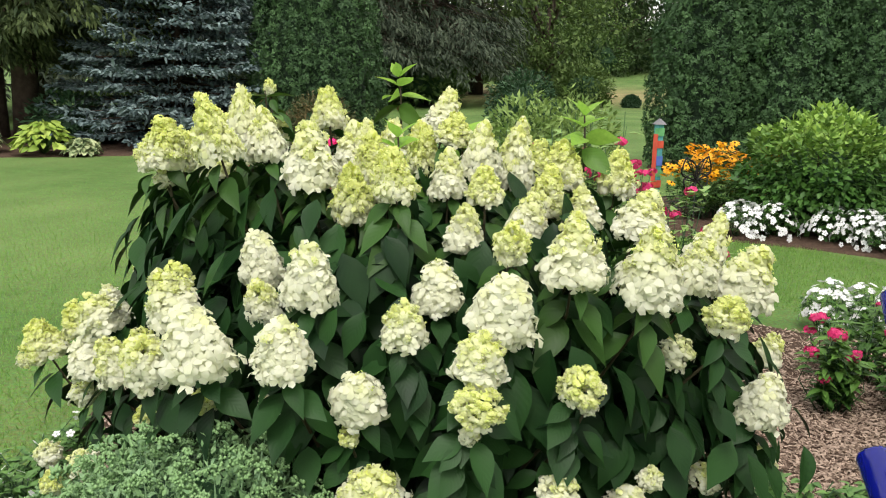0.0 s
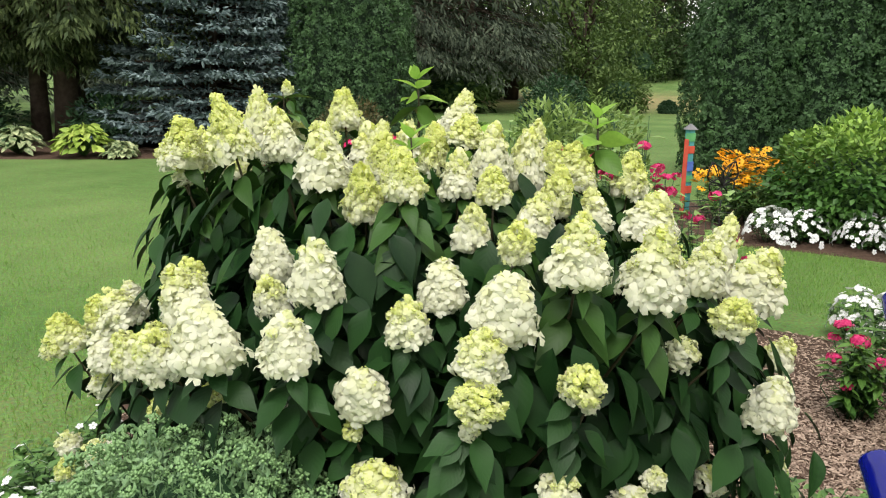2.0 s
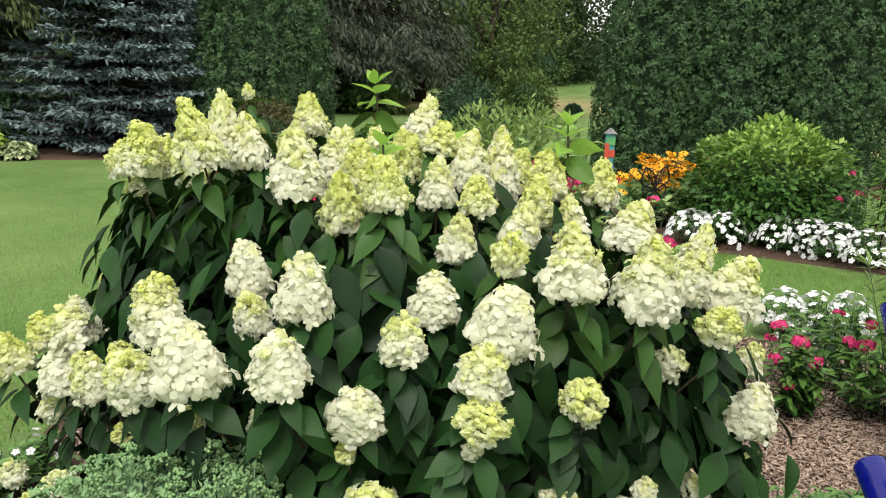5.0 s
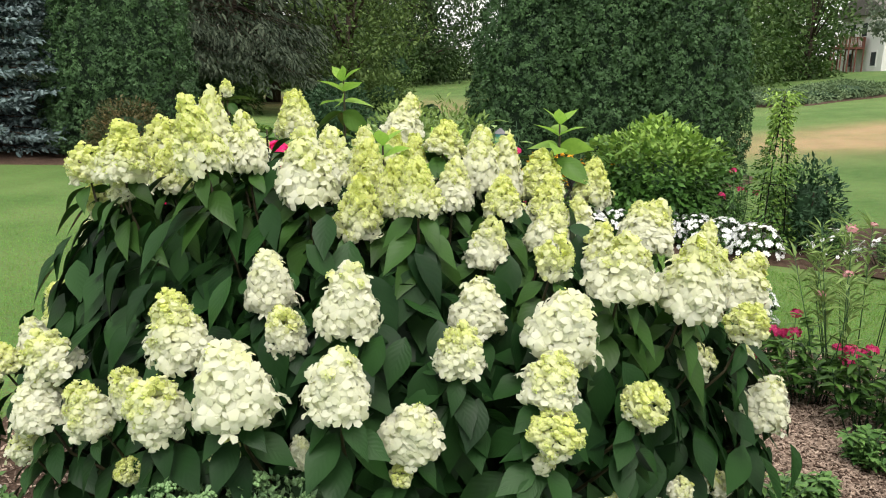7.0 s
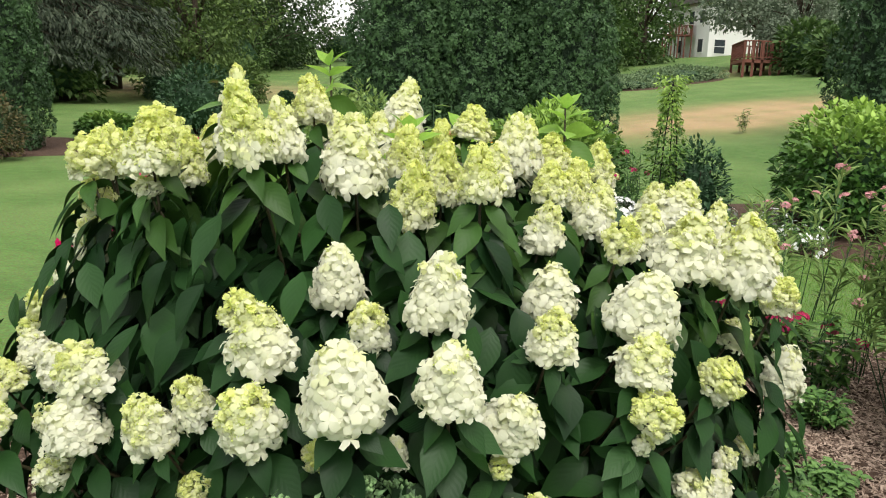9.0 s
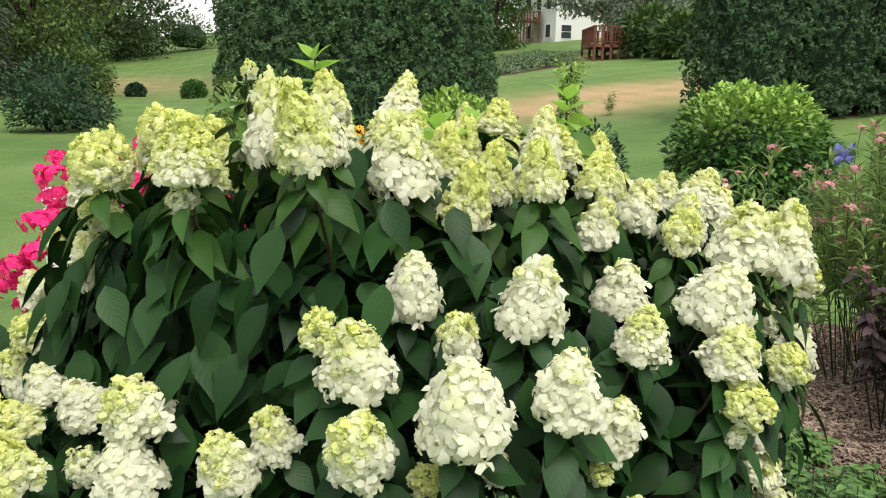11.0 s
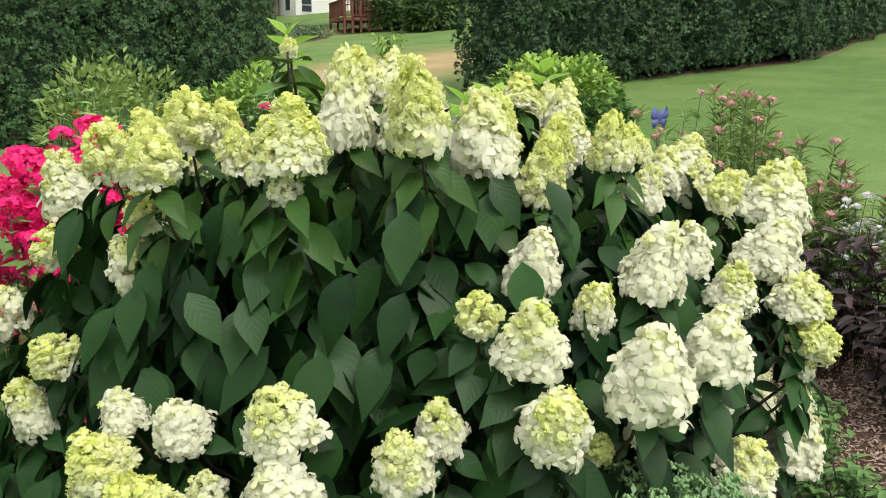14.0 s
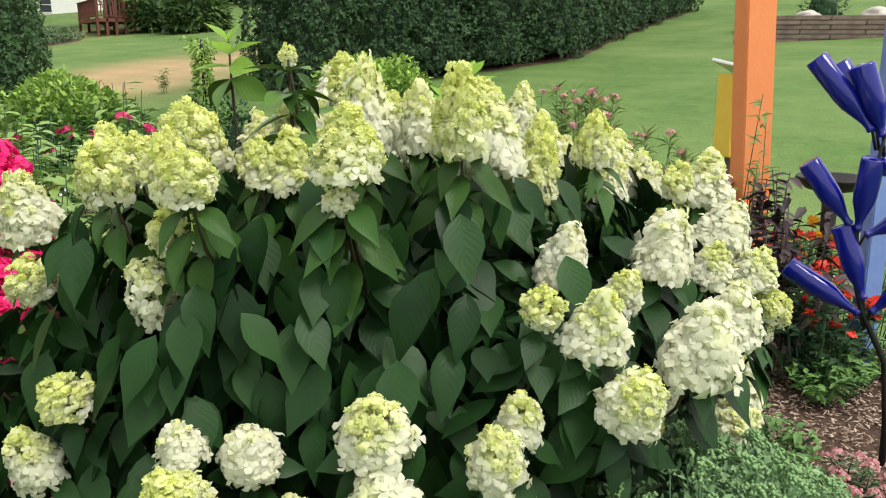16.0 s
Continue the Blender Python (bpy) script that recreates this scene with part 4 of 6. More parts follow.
def deck(x, y, z, w, d, floor_h, turn, label):
    ob = thing("deck", label, "deck", (x, y, z), "decks")
    ob.rotation_euler = (0, 0, turn)
    part("floor", box_mesh("floor", (w, d, 0.16), REDWOOD), ob, "", Matrix.Translation((0, 0, floor_h)))
    leg = box_mesh("post", (0.12, 0.12, floor_h + 1.0), REDWOOD)
    for i in range(5):
        for sy in (-1, 1):
            part("post", leg, ob, "", Matrix.Translation((-w / 2 + 0.06 + i * (w - 0.12) / 4, sy * (d / 2 - 0.06), floor_h / 2 + 0.45)))
    rail = box_mesh("rail", (w, 0.09, 0.06), REDWOOD)
    rail2 = box_mesh("rail", (0.09, d, 0.06), REDWOOD)
    for zz in (floor_h + 0.18, floor_h + 0.95):
        for sy in (-1, 1):
            part("rail", rail, ob, "", Matrix.Translation((0, sy * (d / 2 - 0.02), zz)))
            part("rail", rail2, ob, "", Matrix.Translation((sy * (w / 2 - 0.02), 0, zz)))
    slat = box_mesh("baluster", (0.045, 0.04, 0.78), REDWOOD, 0.003)
    for i in range(int(w / 0.14)):
        part("baluster", slat, ob, "", Matrix.Translation((-w / 2 + 0.1 + i * 0.14, -d / 2 + 0.02, floor_h + 0.56)))
    for i in range(int(d / 0.14)):
        for sx in (-1, 1):
            part("baluster", slat, ob, "", Matrix.Translation((sx * (w / 2 - 0.02), -d / 2 + 0.1 + i * 0.14, floor_h + 0.56)))


house()
deck(35.9, 27.3, float(terrain(33.6, 26.0)) - 0.05, 1.8, 5.5, 0.82, radians(-44.7), "dark red stained wooden deck standing on the lawn")
deck(64.2, 59.0, float(terrain(64.2, 59)), 2.6, 2.4, 2.2, radians(-40), "dark red raised deck against the house")


def retaining_wall():
    ob = thing("retaining_wall", "low weathered timber retaining wall holding a gravel bed", "retaining wall", (20.3, -3.1, float(terrain(20.3, -3.1)) - 0.06))
    ob.rotation_euler = (0, 0, radians(-84))
    beam = box_mesh("timber", (1.5, 0.2, 0.106), TIMBER, 0.012)
    for r in range(6):
        for c in range(6):
            part("timber", beam, ob, "", Matrix.Translation((-0.6 + c * 1.51 + (0.7 if r % 2 else 0), RNG.uniform(-0.014, 0.014), 0.055 + 0.112 * r)))
    part("gravel_bed", box_mesh("gravel_bed", (10, 3.2, 0.6), STONE, 0.05), ob, "pale gravel", Matrix.Translation((4.2, 1.72, 0.33)))


retaining_wall()
for k, (x, y, s) in enumerate([(21.6, -3.6, 0.4), (21.4, -5.2, 0.5), (22.0, -6.6, 0.35), (21.5, -8.0, 0.45)]):
    st = new("boulder", hull_mesh("boulder", (s, s * 0.8, s * 0.45), STONE, 90 + k, s * 0.2, 0.3, 1.4))
    st.location = (x, y, float(terrain(20.3, -3.1)) + 0.53)
    tagged(st, "pale rough garden boulder on the gravel", "boulder", "boulders")
for k, (x, y) in enumerate([(23.2, -4.2), (23.5, -6.5), (23.0, -8.6)]):
    shrub("shrub", "small grey-green plant on the raised gravel bed", (x, y), (0.6, 0.6, 0.9), SHRUB_DK, 500, 0.14, 95 + k, "gravel bed plants")


# ---- the hydrangea ----
def floret_template(seed):
    """Four broad rounded sepals round a centre, cupped and bent back a little, one unit across, facing +z."""
    g = np.random.default_rng(seed)
    vs, ts = [], []
    for k in range(4):
        a = k * math.pi / 2 + g.uniform(-0.2, 0.2)
        L, w = g.uniform(0.44, 0.60), g.uniform(0.21, 0.28)
        z, lop = g.uniform(-0.38, 0.16), g.uniform(-0.12, 0.12)
        rows = [(0.0, 0.14, 0.03), (0.58, 1.0, 0.03), (1.0, 0.66, -0.10)]
        pts = np.array([(d * w * q + lop * w * s, L * s, zz + z * s * s + 0.06 * q * abs(d)) for s, q, zz in rows for d in (-1, 1)])
        c, s = math.cos(a), math.sin(a)
        vs.append(np.column_stack([pts[:, 0] * c - pts[:, 1] * s, pts[:, 0] * s + pts[:, 1] * c, pts[:, 2]]))
        ts.append(np.array([t for r in range(2) for t in ((2 * r, 2 * r + 1, 2 * r + 3), (2 * r, 2 * r + 3, 2 * r + 2))]) + 6 * k)
    return np.concatenate(vs), np.concatenate(ts)


FLORETS = [floret_template(k) for k in range(6)]
TINY = (np.array([(0, 0, 0)] + [(0.5 * math.cos(q), 0.5 * math.sin(q), z) for q, z in ((0, 0.10), (0.8, -0.12), (1.57, 0.10), (2.36, -0.12), (3.14, 0.10), (3.93, -0.12), (4.71, 0.10), (5.5, -0.12))]),
        np.array([(0, 1 + k, 1 + (k + 1) % 8) for k in range(8)]))


def head_mesh(seed, shape, lime, florets, knobs):
    """A panicle about its middle, 0.23 high and 0.22 wide at its skirt, its tip along +z. lime: how far down from the tip the green reaches; knobs: its budded side branches."""
    g = np.random.default_rng(seed)
    belly, below, above, tip = {"cone": (0.10, 0.92, 1.22, 0.15), "ball": (0.15, 0.90, 1.45, 0.12), "open": (0.34, 0.55, 1.6, 0.18)}[shape]
    ph = g.uniform(0, 6.28, 4)

    def profile(h):
        up = np.clip((h - belly) / (1 - belly), 0, 1)
        return 0.080 * np.where(h < belly, below + (1 - below) * np.sqrt(np.clip(h / belly, 0, 1)), (1 - up ** above) ** (0.78 if shape == "ball" else 0.95) * (1 - tip) + tip)

    def sample(n):
        """Evenly wound round the panicle, with some jitter."""
        h = np.linspace(0, 1, 400)
        area = np.cumsum(profile(h) + 0.01)
        k = (np.arange(n) + g.uniform(0, 1, n)) / n
        hh = np.clip(np.interp(k, area / area[-1], h) + g.normal(0, 0.012, n), 0, 1)
        a = np.arange(n) * 2.39996 + g.normal(0, 0.22, n)
        if shape == "open":
            keep = np.sin(3 * a + 9 * hh + ph[0]) + np.sin(5 * a - 13 * hh + ph[1]) > -0.45
            hh, a = hh[keep], a[keep]
        m = len(hh)
        lump = 1 + 0.07 * np.sin(3 * a + 5 * hh + ph[0]) + 0.06 * np.sin(5 * a - 9 * hh + ph[1])
        if shape == "cone":
            lump += 0.08 * np.sin(2 * np.pi * (hh * 4.2 + 0.14 * np.sin(2 * a + ph[3])) + ph[2])
        d = np.column_stack([np.cos(a), np.sin(a), np.zeros(m)])
        p = d * (profile(hh) * lump)[:, None]
        p[:, 2] = (hh - 0.5) * 0.185 + 0.010 * np.sin(2 * a + ph[3]) * (1 - hh)
        slope = (profile(hh - 0.03) - profile(hh + 0.03)) / 0.0111
        return p, hh, a, unit(d + np.column_stack([np.zeros((m, 2)), np.clip(slope, -0.35, 2.2)]))

    pieces, tints, kinds = [], [], []

    def add(v, t, tint, kind):
        pieces.append((v, t))
        tints.append(tint)
        kinds.append(np.full(len(t), kind))

    def greenness(h, a):
        return np.clip((h - (1 - lime)) / 0.85 + g.normal(0, 0.12, len(h)) + 0.16 * np.sin(2 * a + 6 * h + ph[2]), 0, 1)

    # broad cream florets, overlapping like shingles, small and green towards the tip
    p, h, a, out = sample(florets)
    green = greenness(h, a)
    keep = g.uniform(0, 1, len(p)) > green * (0.75 if knobs else 0.2)
    p, out, green = p[keep], out[keep], green[keep]
    shell = g.uniform(0, 1, len(p))
    p = p * np.where(shell < 0.20, g.uniform(0.60, 0.85, len(p)), np.where(shell > 0.84, g.uniform(1.08, 1.28, len(p)), g.uniform(0.88, 1.08, len(p))))[:, None]
    out = unit(out + np.array([0, 0, 0.38]) + g.normal(0, 0.40, p.shape))
    size = 0.048 * g.uniform(0.75, 1.30, len(p)) * (1 - 0.40 * green)
    which = g.integers(len(FLORETS), size=len(p))
    for f in range(len(FLORETS)):
        k = which == f
        n = int(k.sum())
        v, t = spread(FLORETS[f], frames(unit(np.cross(out[k], g.normal(0, 1, (n, 3)))), out[k]), p[k], size[k])
        add(v, t, np.repeat(np.clip(green[k] * 0.70 + g.uniform(0.0, 0.10, n), 0, 1), len(FLORETS[f][0])), 0)
    cp = p[::6]
    # a ragged hem of florets that hang from the skirt
    n = 26 if shape != "open" else 16
    a = np.arange(n) * 2.39996 + g.normal(0, 0.3, n)
    d = np.column_stack([np.cos(a), np.sin(a), np.zeros(n)])
    q = d * (profile(np.full(n, 0.06)) * g.uniform(0.75, 1.26, n))[:, None] + np.column_stack([np.zeros((n, 2)), -0.092 - g.uniform(0, 0.018, n)])
    hang = unit(d + np.array([0, 0, 0.15]) + g.normal(0, 0.45, (n, 3)))
    v, t = spread(FLORETS[seed % 6], frames(unit(np.cross(hang, g.normal(0, 1, (n, 3)))), hang), q, g.uniform(0.042, 0.056, n))
    add(v, t, np.repeat(np.clip(g.uniform(-0.05, 0.12, n) + 0.25 * max(0, lime - 0.8), 0, 1), len(FLORETS[0][0])), 0)
    # knobs of small green florets round budded side branches
    if knobs:
        c, h, a, out = sample(knobs)
        green = greenness(h, a)
        k = green > 0.18
        c, out, green = c[k] * g.uniform(0.90, 1.12, int(k.sum()))[:, None], out[k], green[k]
        m = 9
        r = np.repeat(g.uniform(0.011, 0.019, len(c)), m)
        way = unit(np.repeat(out, m, 0) * 0.7 + g.normal(0, 0.75, (len(c) * m, 3)))
        v, t = spread(TINY, frames(unit(np.cross(way, g.normal(0, 1, way.shape))), unit(way + g.normal(0, 0.3, way.shape))), np.repeat(c, m, 0) + way * r[:, None], g.uniform(0.017, 0.027, len(way)))
        add(v, t, np.repeat(np.clip(np.repeat(0.28 + 0.50 * green, m) + g.normal(0, 0.10, len(way)), 0, 1), len(TINY[0])), 0)
        q = np.repeat(c, 4, 0) + unit(np.repeat(out, 4, 0) + g.normal(0, 0.6, (len(c) * 4, 3))) * 0.022
        v, t = spread(BUDBALL, np.repeat(np.eye(3)[None], len(q), 0), q, g.uniform(0.005, 0.009, len(q)))
        add(v, t, np.ones(len(v)), 1)
    # the panicle's own stalk and side branches
    rods = [tube([(0, 0, -0.11), (0, 0, 0.08)], [0.004, 0.002], 5)] + [tube([(0, 0, q[2] - 0.02), q * [0.9, 0.9, 1]], [0.0022, 0.0012], 4) for q in cp]
    v, t = joined(rods)
    add(v, t, np.full(len(v), 0.9), 1)
    v, t = joined(pieces)
    return tri_mesh("flower_head", v, t, [SEPAL, BUD], tint=np.concatenate(tints), mat_index=np.concatenate(kinds))


HEADS = {
    "cone": [head_mesh(100 + k, "cone", 0.66, 270, 46) for k in range(4)],
    "conelime": [head_mesh(110 + k, "cone", 1.12, 300, 84) for k in range(5)],
    "ball": [head_mesh(120 + k, "ball", 0.32, 330, 26) for k in range(4)],
    "ballmid": [head_mesh(130 + k, "ball", 0.70, 300, 56) for k in range(4)],
    "lime": [head_mesh(140 + k, "open", 1.02, 200, 90) for k in range(4)],
    "open": [head_mesh(150 + k, "open", 0.55, 150, 36) for k in range(4)],
}
HEAD_LABEL = {"cone": "cream cone-shaped panicle with lime tip", "conelime": "lime-green cone-shaped panicle", "ball": "full rounded creamy white panicle",
              "ballmid": "rounded cream panicle with green top", "lime": "small lime-green budded panicle", "open": "loose white panicle"}
BUSH_AT = np.array([0.08, 0.40, 0.72])
BUSH_R = np.array([1.10, 1.00, 0.80])
hydrangea = thing("hydrangea_bush", "large hydrangea bush with cream and lime-green panicles", "hydrangea", (0.08, 0.40, 0.02))
HBASE = Matrix.Translation((-0.08, -0.40, -0.02))
head_spots = []

# Kind, place of the middle (x, y, z), width and height, and how far the head leans outwards.
TOP_HEADS = [("conelime", 0.11, 0.38, 1.469, 0.13, 0.17, 0.12), ("conelime", -0.04, 0.11, 1.418, 0.13, 0.17, 0.12), ("conelime", -0.03, -0.05, 1.437, 0.14, 0.16, 0.12),
    ("conelime", -0.15, 0.09, 1.365, 0.15, 0.19, 0.25), ("cone", -0.28, 0.21, 1.474, 0.21, 0.23, 0.12), ("cone", -0.51, 0.48, 1.55, 0.17, 0.24, 0.12), ("cone", -0.43, 0.36, 1.52, 0.15, 0.18, 0.12),
    ("conelime", -0.59, 0.22, 1.548, 0.16, 0.22, 0.12), ("conelime", -0.77, 0.43, 1.485, 0.18, 0.17, 0.12), ("open", -0.78, 0.45, 1.358, 0.10, 0.07, 0.25),
    ("cone", -0.13, 0.48, 1.460, 0.18, 0.20, 0.10)]
TOP_HEADS_EAST = [("cone", 0.25, 0.85, 1.572, 0.18, 0.19, 0.12), ("cone", 0.28, 0.22, 1.488, 0.15, 0.19, 0.12), ("cone", 0.56, 0.86, 1.447, 0.15, 0.23, 0.12),
    ("conelime", 0.62, 0.44, 1.415, 0.20, 0.18, 0.12), ("conelime", 0.83, 0.43, 1.391, 0.16, 0.17, 0.25), ("cone", 0.18, -0.09, 1.286, 0.14, 0.15, 0.25),
    ("lime", 0.28, -0.29, 1.277, 0.12, 0.13, 0.25), ("cone", 0.38, -0.08, 1.318, 0.15, 0.16, 0.25), ("cone", 0.62, 0.17, 1.295, 0.15, 0.15, 0.25),
    ("cone", 0.43, -0.39, 1.270, 0.20, 0.17, 0.25), ("cone", 0.75, -0.06, 1.315, 0.19, 0.16, 0.25), ("conelime", 0.25, -0.01, 1.399, 0.13, 0.12, 0.25),
    ("conelime", 0.21, 0.34, 1.544, 0.15, 0.11, 0.12), ("cone", 0.42, 0.34, 1.450, 0.16, 0.22, 0.10), ("conelime", 0.50, 0.16, 1.360, 0.15, 0.17, 0.20)]
SOUTH_HEADS = [("ball", -0.43, -0.02, 1.185, 0.15, 0.17, 0.50), ("ball", -0.28, -0.27, 1.191, 0.17, 0.19, 0.50), ("ballmid", -0.42, -0.17, 1.094, 0.12, 0.13, 0.50),
    ("ball", -0.35, -0.44, 1.042, 0.17, 0.16, 0.50), ("ball", -0.58, -0.36, 1.036, 0.21, 0.20, 0.50), ("cone", -0.68, -0.13, 1.094, 0.18, 0.17, 0.50),
    ("lime", -0.68, -0.00, 1.115, 0.12, 0.10, 0.50), ("ball", -0.15, -0.42, 0.891, 0.17, 0.14, 0.65), ("ball", 0.08, -0.25, 1.145, 0.16, 0.15, 0.50),
    ("ballmid", -0.03, -0.40, 1.084, 0.14, 0.13, 0.50), ("ball", 0.23, -0.45, 1.142, 0.21, 0.18, 0.50), ("ballmid", 0.15, -0.54, 1.036, 0.16, 0.13, 0.50),
    ("lime", 0.14, -0.59, 0.925, 0.16, 0.11, 0.65), ("lime", -0.58, -0.25, 0.821, 0.09, 0.07, 0.65), ("ball", -0.40, -0.29, 0.811, 0.07, 0.09, 0.65),
    ("lime", -0.18, -0.41, 0.770, 0.07, 0.06, 0.65), ("open", 0.12, -0.58, 0.840, 0.06, 0.06, 0.70)]
EAST_HEADS = [("cone", 0.65, -0.40, 1.236, 0.21, 0.22, 0.25), ("cone", 1.02, 0.03, 1.200, 0.16, 0.21, 0.25), ("cone", 1.09, -0.11, 1.132, 0.22, 0.20, 0.50),
    ("lime", 0.91, -0.34, 1.070, 0.15, 0.12, 0.50), ("open", 0.79, -0.29, 0.948, 0.13, 0.10, 0.65), ("ballmid", 1.30, 0.09, 0.809, 0.13, 0.12, 0.65),
    ("ball", 1.10, -0.26, 0.776, 0.18, 0.17, 0.65), ("lime", 0.42, -0.55, 0.950, 0.14, 0.10, 0.65), ("open", 0.45, -0.52, 0.885, 0.07, 0.06, 0.70)]
WEST_HEADS = [("ball", -1.05, 0.72, 0.862, 0.12, 0.11, 0.65), ("ball", -1.01, 0.58, 0.849, 0.15, 0.12, 0.65), ("ballmid", -0.99, 0.30, 0.926, 0.18, 0.14, 0.65),
    ("ball", -1.02, 0.28, 0.787, 0.18, 0.14, 0.65), ("open", -1.05, 0.46, 0.736, 0.11, 0.10, 0.65), ("ballmid", -0.89, 0.06, 0.846, 0.15, 0.15, 0.65),
    ("ballmid", -0.79, 0.03, 0.895, 0.12, 0.13, 0.65), ("ballmid", -0.74, -0.22, 0.942, 0.17, 0.15, 0.65), ("conelime", -1.16, 0.68, 0.800, 0.17, 0.13, 0.65),
    ("conelime", -1.23, 0.47, 0.784, 0.19, 0.15, 0.65), ("lime", -0.97, -0.30, 0.625, 0.09, 0.07, 0.70)]
NORTH_HEADS = [("conelime", -0.22, 0.64, 1.597, 0.15, 0.16, 0.12), ("lime", -0.87, 0.77, 1.409, 0.16, 0.13, 0.12), ("lime", -0.78, 0.87, 1.416, 0.14, 0.17, 0.12),
    ("lime", -0.77, 1.05, 1.401, 0.17, 0.17, 0.12), ("lime", -0.62, 0.91, 1.482, 0.18, 0.16, 0.12), ("lime", -0.66, 0.70, 1.414, 0.12, 0.12, 0.12),
    ("cone", -0.68, 1.37, 1.289, 0.18, 0.20, 0.25), ("lime", -0.80, 1.27, 1.122, 0.15, 0.12, 0.50), ("open", -0.84, 1.47, 0.923, 0.15, 0.16, 0.65),
    ("open", -0.85, 0.90, 1.141, 0.15, 0.17, 0.50), ("lime", -0.98, 1.06, 0.903, 0.15, 0.11, 0.65), ("ballmid", -1.00, 1.15, 0.758, 0.14, 0.16, 0.65),
    ("conelime", -0.50, 1.22, 1.410, 0.15, 0.16, 0.20), ("conelime", -0.42, 0.98, 1.440, 0.16, 0.17, 0.15), ("lime", -0.55, 1.12, 1.400, 0.14, 0.14, 0.20),
    ("cone", -0.30, 0.88, 1.420, 0.16, 0.18, 0.10), ("lime", -0.84, 0.84, 1.280, 0.12, 0.12, 0.40), ("conelime", -0.36, 1.22, 1.360, 0.15, 0.16, 0.20),
    ("cone", 0.02, 0.62, 1.460, 0.16, 0.19, 0.10)]
LOW_HEADS = [("open", 1.19, -0.10, 0.485, 0.17, 0.12, 0.65), ("open", 0.92, -0.27, 0.530, 0.13, 0.08, 0.65), ("open", -1.06, 0.35, 0.639, 0.13, 0.10, 0.65),
    ("lime", -0.79, 0.02, 0.672, 0.10, 0.07, 0.65), ("ballmid", -0.12, -0.49, 0.647, 0.21, 0.14, 0.65), ("ball", 0.40, -0.55, 0.515, 0.21, 0.17, 0.65),
    ("open", 0.38, -0.54, 0.649, 0.14, 0.09, 0.65), ("ball", 0.63, -0.40, 0.530, 0.14, 0.10, 0.70), ("open", 0.70, -0.38, 0.590, 0.09, 0.08, 0.60),
    ("open", -0.95, -0.12, 0.590, 0.12, 0.09, 0.70), ("open", -1.22, 0.42, 0.380, 0.12, 0.10, 0.70)]
CROWN_HEADS = [("conelime", -0.62, 0.64, 1.42, 0.15, 0.16, 0.12), ("cone", -0.40, 0.74, 1.46, 0.15, 0.17, 0.1), ("cone", -0.08, 0.76, 1.46, 0.15, 0.17, 0.1),
    ("conelime", 0.12, 0.62, 1.47, 0.14, 0.17, 0.1), ("cone", 0.34, 0.58, 1.45, 0.15, 0.18, 0.1), ("conelime", 0.58, 0.64, 1.41, 0.15, 0.16, 0.1),
    ("cone", 0.16, 0.14, 1.42, 0.14, 0.16, 0.12), ("conelime", -0.08, 0.26, 1.46, 0.14, 0.17, 0.1), ("lime", -0.435, 0.717, 1.665, 0.055, 0.06, 0.05),
    ("cone", 0.50, -0.16, 1.27, 0.15, 0.15, 0.2), ("cone", 0.84, 0.14, 1.28, 0.16, 0.18, 0.2), ("cone", 0.88, -0.20, 1.19, 0.16, 0.17, 0.25)]


def place_heads(rows, seed):
    g = np.random.default_rng(seed)
    for kind, x, y, z, w, h, lean in rows:
        at = np.array([x, y, z])
        out = unit((at - BUSH_AT) * [1, 1, 0.0])
        axis = unit(np.array([0, 0, 1.0]) + out * lean * 0.62 + g.normal(0, 0.08, 3))
        rot = frames(unit(np.cross(axis, [0.3, 0.9, 0.1])), axis)
        turn = Matrix([[*rot[i]] for i in range(3)]).to_4x4()
        meshes = HEADS[kind]
        m = HBASE @ Matrix.Translation(at) @ turn @ pose(0, 0, 0, 0, 0, g.uniform(0, 360)) @ Matrix.Diagonal((w / 0.220, w / 0.220, h / 0.230, 1))
        part("flower_head", meshes[g.integers(len(meshes))], hydrangea, HEAD_LABEL[kind], m)
        head_spots.append((at, axis, h, w))


for k, rows in enumerate((TOP_HEADS, TOP_HEADS_EAST, SOUTH_HEADS, EAST_HEADS, WEST_HEADS, NORTH_HEADS, LOW_HEADS, CROWN_HEADS)):
    place_heads(rows, 200 + k)

# Added hull that stops light passing through the bush, so its inside stays dark.
part("inner_foliage", hull_mesh("inner_foliage", BUSH_R * [0.60, 0.60, 0.68], LEAF, 7, 0.70, 0.18, 2.4, -0.95), hydrangea, "", Matrix.Translation((0.06, 0.0, 0.0)))

# Green shoots that stand above the flowers.
SHOOTS = [(0.09, 1.17, 1.70, 0.75), (-0.45, 0.71, 1.64, 0.25), (0.71, 0.49, 1.58, 0.9), (0.02, 0.42, 1.50, 0.85), (-0.30, 0.72, 1.52, 0.3), (0.25, 0.45, 1.50, 0.8), (0.62, 0.70, 1.45, 0.5)]


